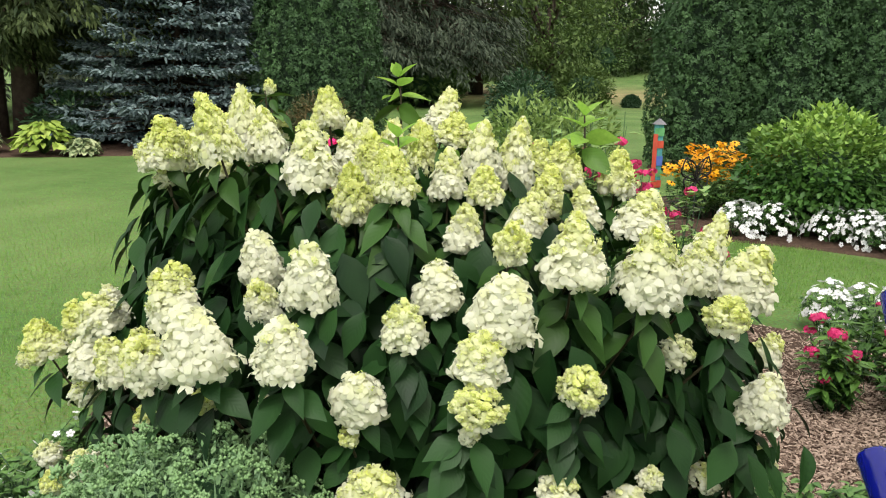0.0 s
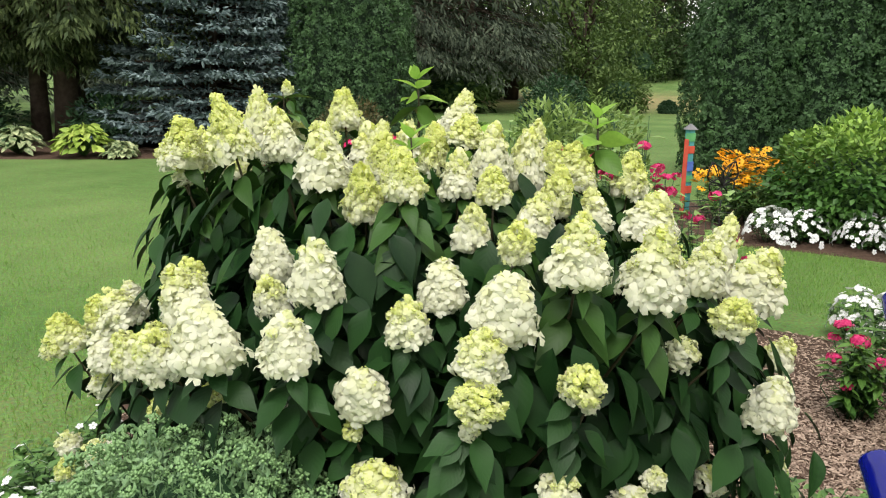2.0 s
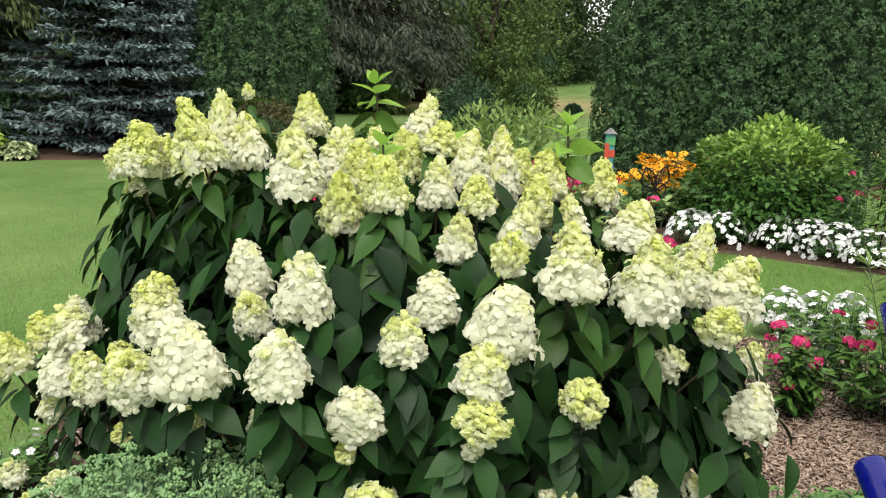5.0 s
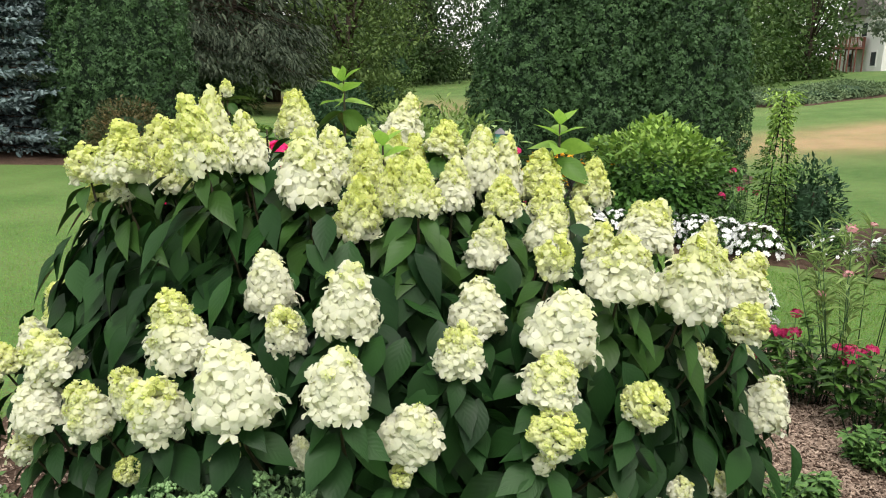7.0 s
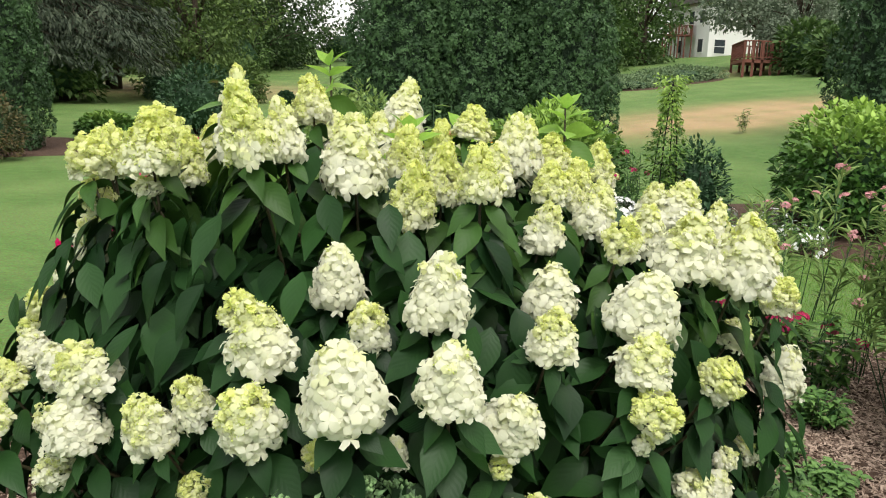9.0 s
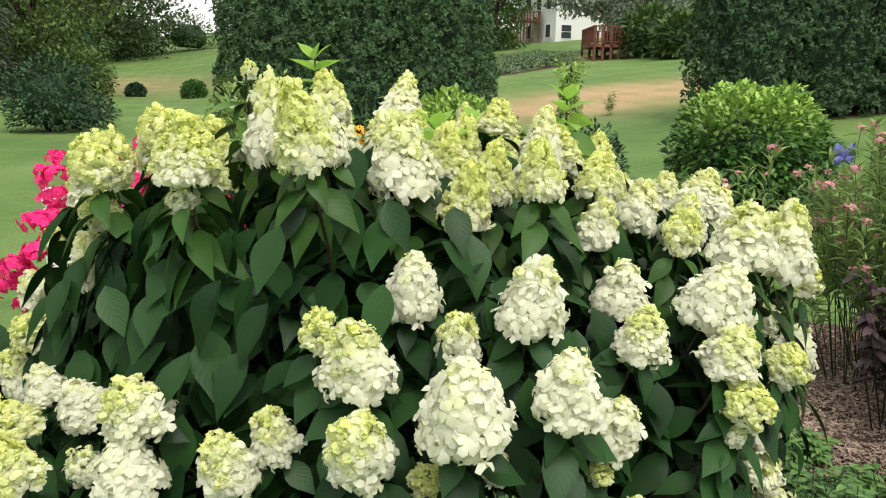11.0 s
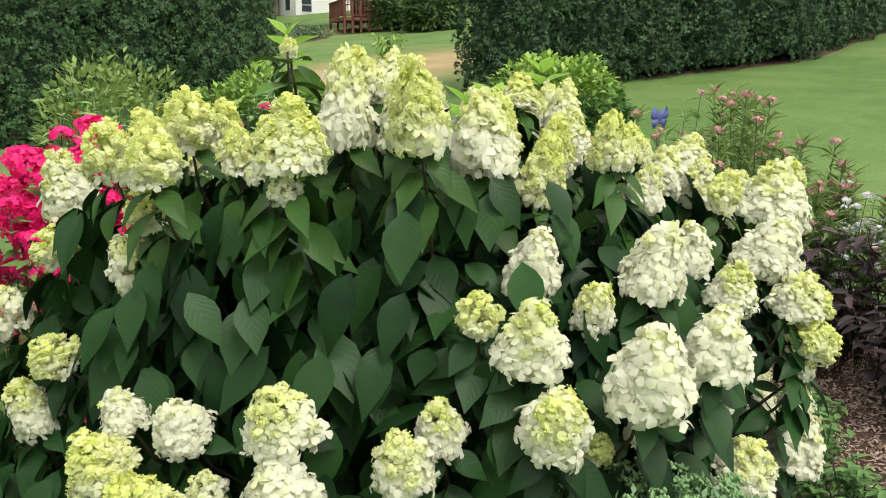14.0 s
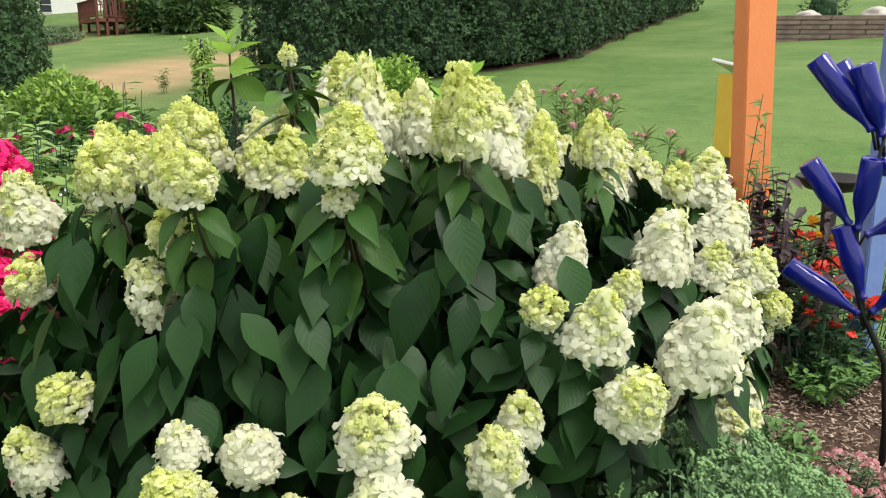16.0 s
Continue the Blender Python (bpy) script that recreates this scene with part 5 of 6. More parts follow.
def hydrangea_leaves():
    g = np.random.default_rng(300)
    lt = leaf_template(9, 0.53, 0.14, 0.20, tip=True)
    bent = leaf_template(9, 0.50, 0.22, 0.36, tip=True)
    flat = leaf_template(9, 0.57, 0.08, 0.12, tip=True)
    leaf_meshes = [tri_mesh("leaf", q[0], q[1], LEAF, uv=q[2], tint=np.zeros(len(q[0]))) for q in (lt, bent, flat)]
    # the last carries the light on leaves under the top heads in its tint
    fresh_and_lit = [tri_mesh("leaf", lt[0], lt[1], YOUNG), tri_mesh("leaf", lt[0], lt[1], LEAF, uv=lt[2], tint=np.full(len(lt[0]), 0.25)), tri_mesh("leaf", bent[0], bent[1], LEAF, uv=bent[2], tint=np.full(len(bent[0]), 0.07))]
    stems = []
    where, along, face, size, mesh = [], [], [], [], []

    def leaf(p, d, f, s, k=None):
        where.append(p), along.append(d), face.append(f), size.append(s), mesh.append(int(g.integers(3)) if k is None else k)

    root = np.array([0.08, 0.40, 0.05])
    spots = np.array([q[0] for q in head_spots])
    reach = np.array([max(0.09, 0.80 * q[3]) for q in head_spots])
    outs = unit(spots - BUSH_AT)
    for at, axis, h, w in head_spots:
        base = at - axis * h * 0.46
        down = unit(root + (base - root) * [0.35, 0.35, 0.0] + np.array([0, 0, 0.1]) - base)
        first = unit(-axis * 0.7 + down * 0.5)
        p1 = base + first * 0.12
        p2 = base + first * 0.10 + down * max(0.2, (base[2] - 0.1) * 0.55)
        p3 = root + (base - root) * [0.22, 0.22, 0]
        p3[2] = 0.02
        stems.append(tube([base + axis * h * 0.2, p1, p2, p3], [0.0035, 0.0045, 0.007, 0.010], 5))
        a0 = g.uniform(0, np.pi)
        outw = unit((at - BUSH_AT) * [1, 1, 0.2])
        for k, s in enumerate((0.012, 0.06, 0.12, 0.20, 0.28)):
            p = base + first * s + down * max(0, s - 0.12)
            x = unit(np.cross(first, [0.2, 0.5, 0.83]))
            y = np.cross(first, x)
            for j in (0, 1, 2) if k < 4 else (0, 1):
                a = a0 + k * np.pi / 2 + j * np.pi * 2 / 3
                d = unit(np.cos(a) * x + np.sin(a) * y + outw * 0.35 + np.array([0, 0, -0.40 - 0.35 * g.uniform()]))
                s_leaf = min(1.0, 0.55 + 3.0 * w) * g.uniform(0.125, 0.165) * (0.72, 0.95, 1.05, 1.1, 1.1)[k]
                mid = p + d * s_leaf * 0.65 - spots
                if ((np.linalg.norm(mid, axis=1) < reach * 0.85) & ((mid * outs).sum(1) > 0.0)).any():
                    continue
                leaf(p + d * 0.02, d, unit(np.array([0, 0, 0.8]) + outw * 0.7 + g.normal(0, 0.15, 3)), s_leaf, 5 if k < 3 and at[2] > 1.2 else None)
    # leaves over the whole outside, tips hanging outwards, never in front of a head
    pts, d = shell_points(4300, (1, 1, 1), 310, -0.80, 0.0, 2.0)
    local = (spots - BUSH_AT) / BUSH_R
    far = np.linalg.norm(local, axis=1)
    ways = local / far[:, None]
    for q in d:
        near = np.exp(-((1 - ways @ q) / 0.07))
        rim = ((near * np.clip(far, 0.8, 1.2)).sum() + 0.25) / (near.sum() + 0.25)
        f = rim * (g.uniform(0.82, 0.97) if g.uniform() < 0.20 else g.uniform(0.34, 0.76))
        f *= 1 - 0.27 * math.exp(-((q[2] + 0.10) / 0.30) ** 2)
        skirt = 1.0 if q[2] > 0 else 0.92 / max(0.6, math.sqrt(1 - q[2] ** 2)) + 0.08
        at = BUSH_AT + q * BUSH_R * [f * skirt, f * skirt, f if q[2] > 0 else f ** 0.4]
        k = max(0.0, q[2])
        flat_out = unit(q * [1, 1, 0] + 1e-3)
        swing = g.normal(0, 0.55)
        aim = np.array([flat_out[0] * math.cos(swing) - flat_out[1] * math.sin(swing), flat_out[0] * math.sin(swing) + flat_out[1] * math.cos(swing), 0])
        dr = unit(aim * g.uniform(0.25, 0.75) + np.array([0, 0, -0.95 + 0.45 * k]) + g.normal(0, 0.16, 3))
        s = g.uniform(0.125, 0.190)
        mid = at + dr * s * 0.6 - spots
        ahead = (mid * outs).sum(1)
        if at[2] < 0.1 or ((np.linalg.norm(mid, axis=1) < reach) & (ahead > -0.03)).any():
            continue
        leaf(at, dr, unit(flat_out * 0.50 + aim * 0.55 + np.array([0, 0, 0.30 + 0.50 * k]) + g.normal(0, 0.22, 3)), s)
    # a dense inner canopy under the flowers, which keeps the inside dark
    _, rd = shell_points(1150, (1, 1, 1), 313, 0.15, 0.0, 2.0)
    for q, f in zip(rd, g.uniform(0.55, 0.80, len(rd))):
        turn = g.uniform(0, 2 * np.pi)
        aim = unit(np.array([np.cos(turn), np.sin(turn), -0.25]))
        leaf(BUSH_AT + q * BUSH_R * f, aim, unit(np.array([0, 0, 1.0]) + g.normal(0, 0.25, 3)), g.uniform(0.12, 0.17))
    low, ld = shell_points(420, (0.40, 0.48, 0.58), 311, -0.6, 0.1, 2.0)
    high, hd = shell_points(420, (0.42, 0.52, 0.36), 312, -0.7, 0.1, 2.0)
    low = np.concatenate([low * g.uniform(0.55, 1.0, len(low))[:, None] + [-0.74, 1.16, 0.52], high * g.uniform(0.4, 1.0, len(high))[:, None] + [-0.58, 0.86, 1.02]])
    east, ed = shell_points(520, (0.48, 0.36, 0.52), 314, -0.7, 0.1, 2.0)
    low = np.concatenate([low, east * g.uniform(0.5, 1.0, len(east))[:, None] + [0.84, -0.02, 0.56]])
    for p, q in zip(low, np.concatenate([ld, hd, ed])):
        if p[2] < 0.1 or (np.linalg.norm(p - spots, axis=1) < 0.12).any():
            continue
        turn = g.normal(0, 1.2)
        aim = unit(np.array([q[0] * math.cos(turn) - q[1] * math.sin(turn), q[0] * math.sin(turn) + q[1] * math.cos(turn), -1.15 + 0.5 * q[2]]))
        leaf(p, aim, unit(aim * [0.8, 0.8, 0] + q * [0.5, 0.5, 0] + np.array([0, 0, 0.30]) + g.normal(0, 0.2, 3)), g.uniform(0.12, 0.175))
    for x, y, z, young in SHOOTS:
        top = np.array([x, y, z])
        stems.append(tube([(x, y, z + 0.01), (x + 0.01, y, z - 0.15), (x * 0.9, y * 0.95, 0.6)], [0.003, 0.005, 0.008], 6))
        if young > 0.6:
            for k in range(4):
                for j in range(3):
                    a = k * 1.05 + j * 2.094
                    d = unit(np.array([np.cos(a), np.sin(a), 1.15 - 0.55 * k]))
                    leaf(top - np.array([0, 0, 0.04 * k]), d, unit(np.array([-d[0], -d[1], 1.0]) + g.normal(0, 0.45, 3)), 0.095 + 0.022 * k, 3 if k < 3 else 4)
        else:
            for k in range(5):
                for j in range(3):
                    a = k * 1.05 + j * 2.094 + g.normal(0, 0.2)
                    d = unit(np.array([np.cos(a), np.sin(a), 0.25 - 0.28 * k]))
                    leaf(top - np.array([0, 0, 0.02 + 0.055 * k]), d, unit(np.array([-d[0], -d[1], 1.1]) + g.normal(0, 0.3, 3)), 0.115 + 0.012 * k, 4)
    where, along, face, size = (np.array(q) for q in (where, along, face, size))
    rot = frames(along, face)
    mesh = np.array(mesh)
    # leaves on the two walked sides are single parts, the rest one mass
    outward = np.linalg.norm((where - BUSH_AT) / BUSH_R, axis=1)
    side = ((where[:, 0] < -0.1) | (where[:, 1] < 0.1)) & (where[:, 2] > 0.45)
    rank = np.where(side, outward, 0)
    rank = np.where((mesh == 3) | (mesh == 4), 99, rank)
    single = set(np.argsort(-rank)[:300].tolist())
    for i in sorted(single):
        m = HBASE @ Matrix.Translation(where[i]) @ Matrix([[*rot[i][r]] for r in range(3)]).to_4x4() @ Matrix.Diagonal((size[i], size[i], size[i], 1))
        part("leaf", (leaf_meshes + fresh_and_lit)[mesh[i]], hydrangea, "", m)
    pieces, uvs, tints = [], [], []
    lt, bent, flat = (leaf_template(6, *q, tip=True, cols=(-1, 0, 1)) for q in ((0.53, 0.14, 0.20), (0.50, 0.22, 0.36), (0.57, 0.08, 0.12)))
    for k, q in enumerate((lt, bent, flat, lt, bent, bent)):
        idx = np.array([i for i in range(len(where)) if mesh[i] == k and i not in single], int)
        if len(idx):
            pieces.append(spread(q[:2], rot[idx], where[idx], size[idx]))
            uvs.append(np.tile(q[2], (len(idx), 1)))
            tints.append(np.full(len(idx) * len(q[0]), (0, 0, 0, 0.85, 0.25, 0.07)[k]))
    v, t = joined(pieces)
    tagged(part("foliage", tri_mesh("foliage", v, t, LEAF, uv=np.concatenate(uvs), tint=np.concatenate(tints)), hydrangea, "", HBASE), kind="stuff")
    for v, t in stems:
        part("stem", tri_mesh("stem", v, t, STEM), hydrangea, "", HBASE)


hydrangea_leaves()


# ---- flowering plants ----
def flower_template(petals, wide, cup, droop=0.0):
    vs, ts = [], []
    for k in range(petals):
        a = 2 * math.pi * k / petals
        q = PETAL[0] * [wide, 0.5, 1] + [0, 0.03, 0]
        q = np.column_stack([q[:, 0], q[:, 1], q[:, 2] * 0.3 + q[:, 1] * cup - droop * q[:, 1] ** 2])
        c, s = math.cos(a), math.sin(a)
        vs.append(np.column_stack([q[:, 0] * c - q[:, 1] * s, q[:, 0] * s + q[:, 1] * c, q[:, 2]]))
        ts.append(PETAL[1] + 6 * k)
    return np.concatenate(vs), np.concatenate(ts)


FIVE, EIGHT = flower_template(5, 0.62, 0.05), flower_template(8, 0.36, -0.15)


def flower_mass(name, pts, facing, size, mat, template, seed, wobble=0.35):
    g = np.random.default_rng(seed)
    n = len(pts)
    face = unit(np.asarray(facing) + g.normal(0, wobble, (n, 3)))
    v, t = spread(template, frames(unit(np.cross(face, g.normal(0, 1, (n, 3)))), face), pts, g.uniform(0.75, 1.2, n) * size)
    return tri_mesh(name, v, t, mat)


def stalk_mesh(name, base, tips, mat, r=0.004, bow=0.03):
    out = []
    for b, p in zip(base, tips):
        mid = (np.asarray(b) * 0.45 + np.asarray(p) * 0.55) + RNG.normal(0, bow, 3) * [1, 1, 0.2]
        out.append(tube([b, mid, p], [r * 1.2, r, r * 0.7], 5))
    v, t = joined(out)
    return tri_mesh(name, v, t, mat)


def herb(name, label, category, at, radius, height, count, leaf_size, mat, seed, group="", tint=0.3, narrow=False, flat=0.6, low=0.15, wide=1.0, stems=0):
    """A leafy mound of upright stems; returns the thing and its shoot tips."""
    g = np.random.default_rng(seed)
    ob = thing(name, label, category, (at[0], at[1], float(terrain(at[0], at[1])) + 0.02), group)
    n = stems or max(6, int(count / 16))
    a, r = g.uniform(0, 2 * np.pi, n), np.sqrt(g.uniform(0, 1, n)) * radius
    base = np.column_stack([np.cos(a) * r * 0.45, np.sin(a) * r * 0.45, np.zeros(n)])
    tip = np.column_stack([np.cos(a) * r, np.sin(a) * r, height * (1 - 0.45 * (r / radius) ** 2) * g.uniform(0.75, 1.05, n)])
    tagged(part("stalk_mass", stalk_mesh("stalk_mass", base, tip, SHRUB_DK, 0.003), ob), kind="stuff")
    k = g.integers(n, size=count)
    s = g.uniform(low, 1.0, count) ** 0.8
    p = base[k] * (1 - s)[:, None] + tip[k] * s[:, None]
    ang = g.uniform(0, 2 * np.pi, count)
    d = np.column_stack([np.cos(ang), np.sin(ang), g.uniform(-0.2, flat, count)])
    tmpl = leaf_template(3, 0.42 * wide, 0.2, 0.3, tip=True)[:2] if wide > 1 else SMALL_LEAF if not narrow else (SMALL_LEAF[0] * [0.42, 1, 1], SMALL_LEAF[1])
    v, t = spread(tmpl, frames(d, np.column_stack([-d[:, :2] * 0.4, np.ones(count)]) + g.normal(0, 0.15, (count, 3))), p, g.uniform(0.7, 1.2, count) * leaf_size)
    tagged(part("foliage", tri_mesh("foliage", v, t, mat, tint=np.repeat(tint * smooth01(0.4, 1, s), len(tmpl[0]))), ob), kind="stuff")
    return ob, tip


def umbels(ob, tips, size, per, dome, mat, template, seed, name="blossom"):
    """A domed cluster of small flowers on each tip, each cluster a part."""
    g = np.random.default_rng(seed)
    proto = []
    for k in range(3):
        d = unit(g.normal(0, 1, (per, 3)) + [0, 0, 0.9])
        proto.append(flower_mass(name, d * [dome, dome, dome * 0.6] * g.uniform(0.8, 1.05, per)[:, None], d, size, mat, template, seed + k))
    for p in tips:
        part(name, proto[g.integers(3)], ob, "", Matrix.Translation(p) @ pose(0, 0, 0, g.uniform(-20, 20), g.uniform(-20, 20), g.uniform(0, 360)) @ Matrix.Diagonal((*[g.uniform(0.75, 1.2)] * 3, 1)))


# garden phlox, deep pink
for k, (x, y, r, h) in enumerate([(-0.24, 2.06, 0.28, 1.34), (0.04, 2.12, 0.22, 1.32), (-0.48, 2.02, 0.28, 1.30), (-0.72, 1.62, 0.16, 0.72)]):
    ob, tips = herb("phlox", "tall garden phlox covered in deep magenta-pink flowers", "phlox", (x, y), r, h, 420, 0.09, HERB, 400 + k, "phlox clump", 0.1)
    g = np.random.default_rng(410 + k)
    extra = np.column_stack([g.uniform(-r, r, (34, 2)), np.zeros(34)])
    extra[:, 2] = h * (1.0 - 0.30 * (np.linalg.norm(extra[:, :2], axis=1) / r) ** 2) * g.uniform(0.84, 1.0, 34)
    umbels(ob, np.concatenate([tips, extra]) if k < 3 else tips[:3], 0.036, 34, 0.065, MAGENTA, FIVE, 420 + k)
# pink and red flowers behind the bush
for k, (x, y, h) in enumerate([(1.30, 2.45, 1.50), (1.65, 2.75, 1.42), (0.95, 2.65, 1.42), (1.95, 2.55, 1.14)]):
    ob, tips = herb("phlox", "loose green phlox with a few pink flowers behind the hydrangea", "phlox", (x, y), 0.36, h, 620, 0.10, HERB, 430 + k, "mixed phlox", 0.8)
    umbels(ob, tips[::5] * [1, 1, 0.97], 0.034, 20, 0.042, PINKP, FIVE, 440 + k)
for k, (x, y, h) in enumerate([(0.52, 2.60, 1.44), (0.9, 2.85, 1.48), (0.25, 2.1, 1.30), (1.3, 3.05, 1.42), (0.80, 3.15, 1.46)]):
    ob, tips = herb("perennial", "green leafy perennial with small red buds", "perennial", (x, y), 0.42, h, 800, 0.11, HERB, 450 + k, "green perennials", 0.9, wide=1.05, stems=40)
    if k != 2:
        umbels(ob, tips[::16] * [1, 1, 0.95], 0.03, 14, 0.03, PINKP, FIVE, 455 + k)
# feathery mass behind them
for k, (x, y, rz) in enumerate([(1.30, 3.80, 0.96), (1.75, 3.95, 0.94)]):
    shrub("perennial", "tall feathery pale green perennial clump behind the phlox", (x, y), (0.42, 0.40, rz), FEATHER, 4500, 0.065, 446 + k, "feathery perennials", category="perennial")
# small white flowers beside the dark plant
for k, (x, y, h) in enumerate([(2.85, -0.45, 1.02), (2.70, -0.52, 0.98)]):
    ob, tips = herb("white_flower_plant", "upright pale green plant with tiny white flowers", "perennial", (x, y), 0.24, h, 420, 0.06, HERB, 476 + k, "white flowers", 0.9, True)
    umbels(ob, np.concatenate([tips, tips * [1, 1, 0.85]]), 0.022, 16, 0.03, WHITEP, FIVE, 478 + k)
# pentas beside the mulch
for k, (x, y, r, h) in enumerate([(2.38, 1.32, 0.16, 0.46), (2.78, 1.70, 0.30, 0.50), (2.80, 0.76, 0.26, 0.56), (2.85, 1.25, 0.26, 0.50)]):
    ob, tips = herb("pentas", "low pentas plant with bright pink flower clusters on mulch", "pentas", (x, y), r, h, 360, 0.09, BUSH, 460 + k, "pentas", 0.1, wide=1.15)
    umbels(ob, tips[:5] * [1, 1, 1.02], 0.026, 36, 0.042, PINKP, FIVE, 470 + k)
# milkweed
for k, (x, y, h) in enumerate([(3.10, 0.25, 1.28), (3.35, 0.20, 1.45), (3.55, 0.42, 1.40), (3.0, -0.15, 1.2), (2.80, -0.40, 1.08), (3.0, 1.05, 1.32), (3.25, 0.80, 1.30), (3.30, 1.30, 1.25)]):
    ob, tips = herb("milkweed", "tall milkweed with narrow leaves and dusty pink flowers", "milkweed", (x, y), 0.44, h * 1.06, 1250 if k < 5 else 260, 0.115, MILK, 480 + k, "milkweed", 1.3, True, 1.5, low=0.42, stems=22 if k < 5 else 9)
    umbels(ob, tips if k < 5 else tips[::2], 0.019, 30, 0.034, DUSTY, FIVE, 490 + k)
herb("milkweed", "single tall milkweed stems beside the orange post", "milkweed", (2.24, -0.70), 0.16, 1.46, 70, 0.11, MILK, 498, "", 1.3, True, 1.1, low=0.4, stems=4)
# dark-leaved plant
for k, (x, y, h) in enumerate([(2.55, -0.12, 0.82), (2.35, -0.42, 0.80), (2.12, -0.86, 1.02), (2.32, -0.76, 0.92), (1.95, -0.80, 0.80)]):
    g = np.random.default_rng(500 + k)
    ob = thing("dark_leaf_plant", "dark purple-leaved upright plant in the bed", "perennial", (x, y, 0.02), "purple plants")
    n = 9
    base = np.column_stack([g.normal(0, 0.05, (n, 2)), np.zeros(n)])
    tip = np.column_stack([g.normal(0, 0.16, (n, 2)), h * g.uniform(0.7, 1.05, n)])
    tagged(part("stalk_mass", stalk_mesh("stalk_mass", base, tip, PURPLE), ob), kind="stuff")
    m = 170
    i, s = g.integers(n, size=m), g.uniform(0.3, 1, m)
    p = base[i] * (1 - s)[:, None] + tip[i] * s[:, None]
    a = g.uniform(0, 2 * np.pi, m)
    lt = leaf_template(4, 0.5, 0.2, 0.35)
    v, t = spread(lt[:2], frames(np.column_stack([np.cos(a), np.sin(a), g.uniform(-0.3, 0.4, m)]), np.tile([0, 0, 1.0], (m, 1)) + g.normal(0, 0.2, (m, 3))), p, g.uniform(0.07, 0.125, m))
    tagged(part("leaf_mass", tri_mesh("leaf_mass", v, t, PURPLE), ob), kind="stuff")
# coneflowers behind the bottles
for k, (x, y) in enumerate([(2.3, -1.02), (2.65, -0.95), (2.05, -1.15), (2.9, -1.15), (2.45, -1.25), (1.85, -1.0)]):
    ob, tips = herb("coneflower", "small coneflowers with red and orange petals", "coneflower", (x, y), 0.24, 0.72 - 0.05 * (k % 3), 260, 0.085, SHRUB_DK, 520 + k, "coneflowers", 0.0, stems=17)
    umbels(ob, tips, 0.062, 2, 0.010, REDP if k != 3 else ORANGE_P, EIGHT, 530 + k)
# low green plants on the mulch
for k, (x, y, r, h) in enumerate([(1.72, -1.08, 0.24, 0.26), (2.48, 0.45, 0.16, 0.22), (1.90, 0.02, 0.16, 0.11), (1.64, -0.42, 0.24, 0.18), (2.05, -1.30, 0.22, 0.25), (1.00, -0.52, 0.22, 0.36), (1.22, -0.40, 0.20, 0.32), (0.78, -0.72, 0.20, 0.32), (1.40, -0.20, 0.16, 0.28), (1.50, 0.10, 0.2, 0.3), (1.95, 0.30, 0.12, 0.14)]):
    herb("leafy_plant", "low plant with shiny pointed green leaves on mulch", "perennial", (x, y), r, h, 380, 0.055, HERB, 540 + k, "low plants", 0.12, wide=1.25)
for k, (x, y) in enumerate([(0.60, -0.95), (0.78, -1.02), (0.45, -0.86)]):
    ob, tips = herb("stonecrop", "small stonecrop with dusty pink flower clusters", "stonecrop", (x, y), 0.14, 0.13, 130, 0.035, SEDUM, 560 + k, "pink stonecrops", 0.4, stems=14)
    umbels(ob, tips, 0.012, 40, 0.030, DUSTY, FIVE, 565 + k)


# sedum mound in front of the bush
def sedum_mound(x, y, r, h, seed, label, stems_n):
    g = np.random.default_rng(seed)
    ob = thing("sedum", label, "sedum", (x, y, 0.02), "sedum mounds")
    a, q = g.uniform(0, 2 * np.pi, stems_n), np.sqrt(g.uniform(0, 1, stems_n))
    tip = np.column_stack([np.cos(a) * q * r[0], np.sin(a) * q * r[1], h * np.sqrt(np.clip(1 - q ** 2 * 0.9, 0, 1)) * g.uniform(0.88, 1.04, stems_n)])
    base = tip * [0.5, 0.5, 0.1]
    out = unit(tip * [1, 1, 0.9])
    part("stalk_mass", stalk_mesh("stalk_mass", base[::3], tip[::3], SEDUM, 0.003, 0.015), ob)
    m = 24
    p = np.repeat(tip, m, 0) - np.repeat(out, m, 0) * g.uniform(0.01, 0.10, stems_n * m)[:, None] + g.normal(0, 0.020, (stems_n * m, 3))
    d = unit(np.repeat(out, m, 0) + g.normal(0, 0.75, (stems_n * m, 3)))
    v, t = spread(SMALL_LEAF, frames(d, np.repeat(out, m, 0) + g.normal(0, 0.4, (stems_n * m, 3))), p, g.uniform(0.018, 0.032, stems_n * m))
    tagged(part("leaf_mass", tri_mesh("leaf_mass", v, t, SEDUM, tint=np.repeat(g.uniform(0, 0.5, stems_n * m), 5)), ob), kind="stuff")
    b = 20
    side = g.normal(0, 1, (stems_n * b, 3))
    o = np.repeat(out, b, 0)
    side -= o * (side * o).sum(1)[:, None]
    ring = 0.022 * np.sqrt(g.uniform(0, 1, stems_n * b))
    p = np.repeat(tip, b, 0) + unit(side) * ring[:, None] + o * (0.014 - 14 * ring ** 2 + g.normal(0, 0.003, len(ring)))[:, None]
    v, t = spread(BUDBALL, np.repeat(np.eye(3)[None], len(p), 0), p, g.uniform(0.008, 0.014, len(p)))
    part("bud_mass", tri_mesh("bud_mass", v, t, SEDUM, tint=np.full(len(v), 0.55)), ob, "pale green flower buds")
    # added dark hull in place of the shade inside the mound
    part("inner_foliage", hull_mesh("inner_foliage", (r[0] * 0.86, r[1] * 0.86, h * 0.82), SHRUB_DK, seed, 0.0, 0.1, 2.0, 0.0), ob)


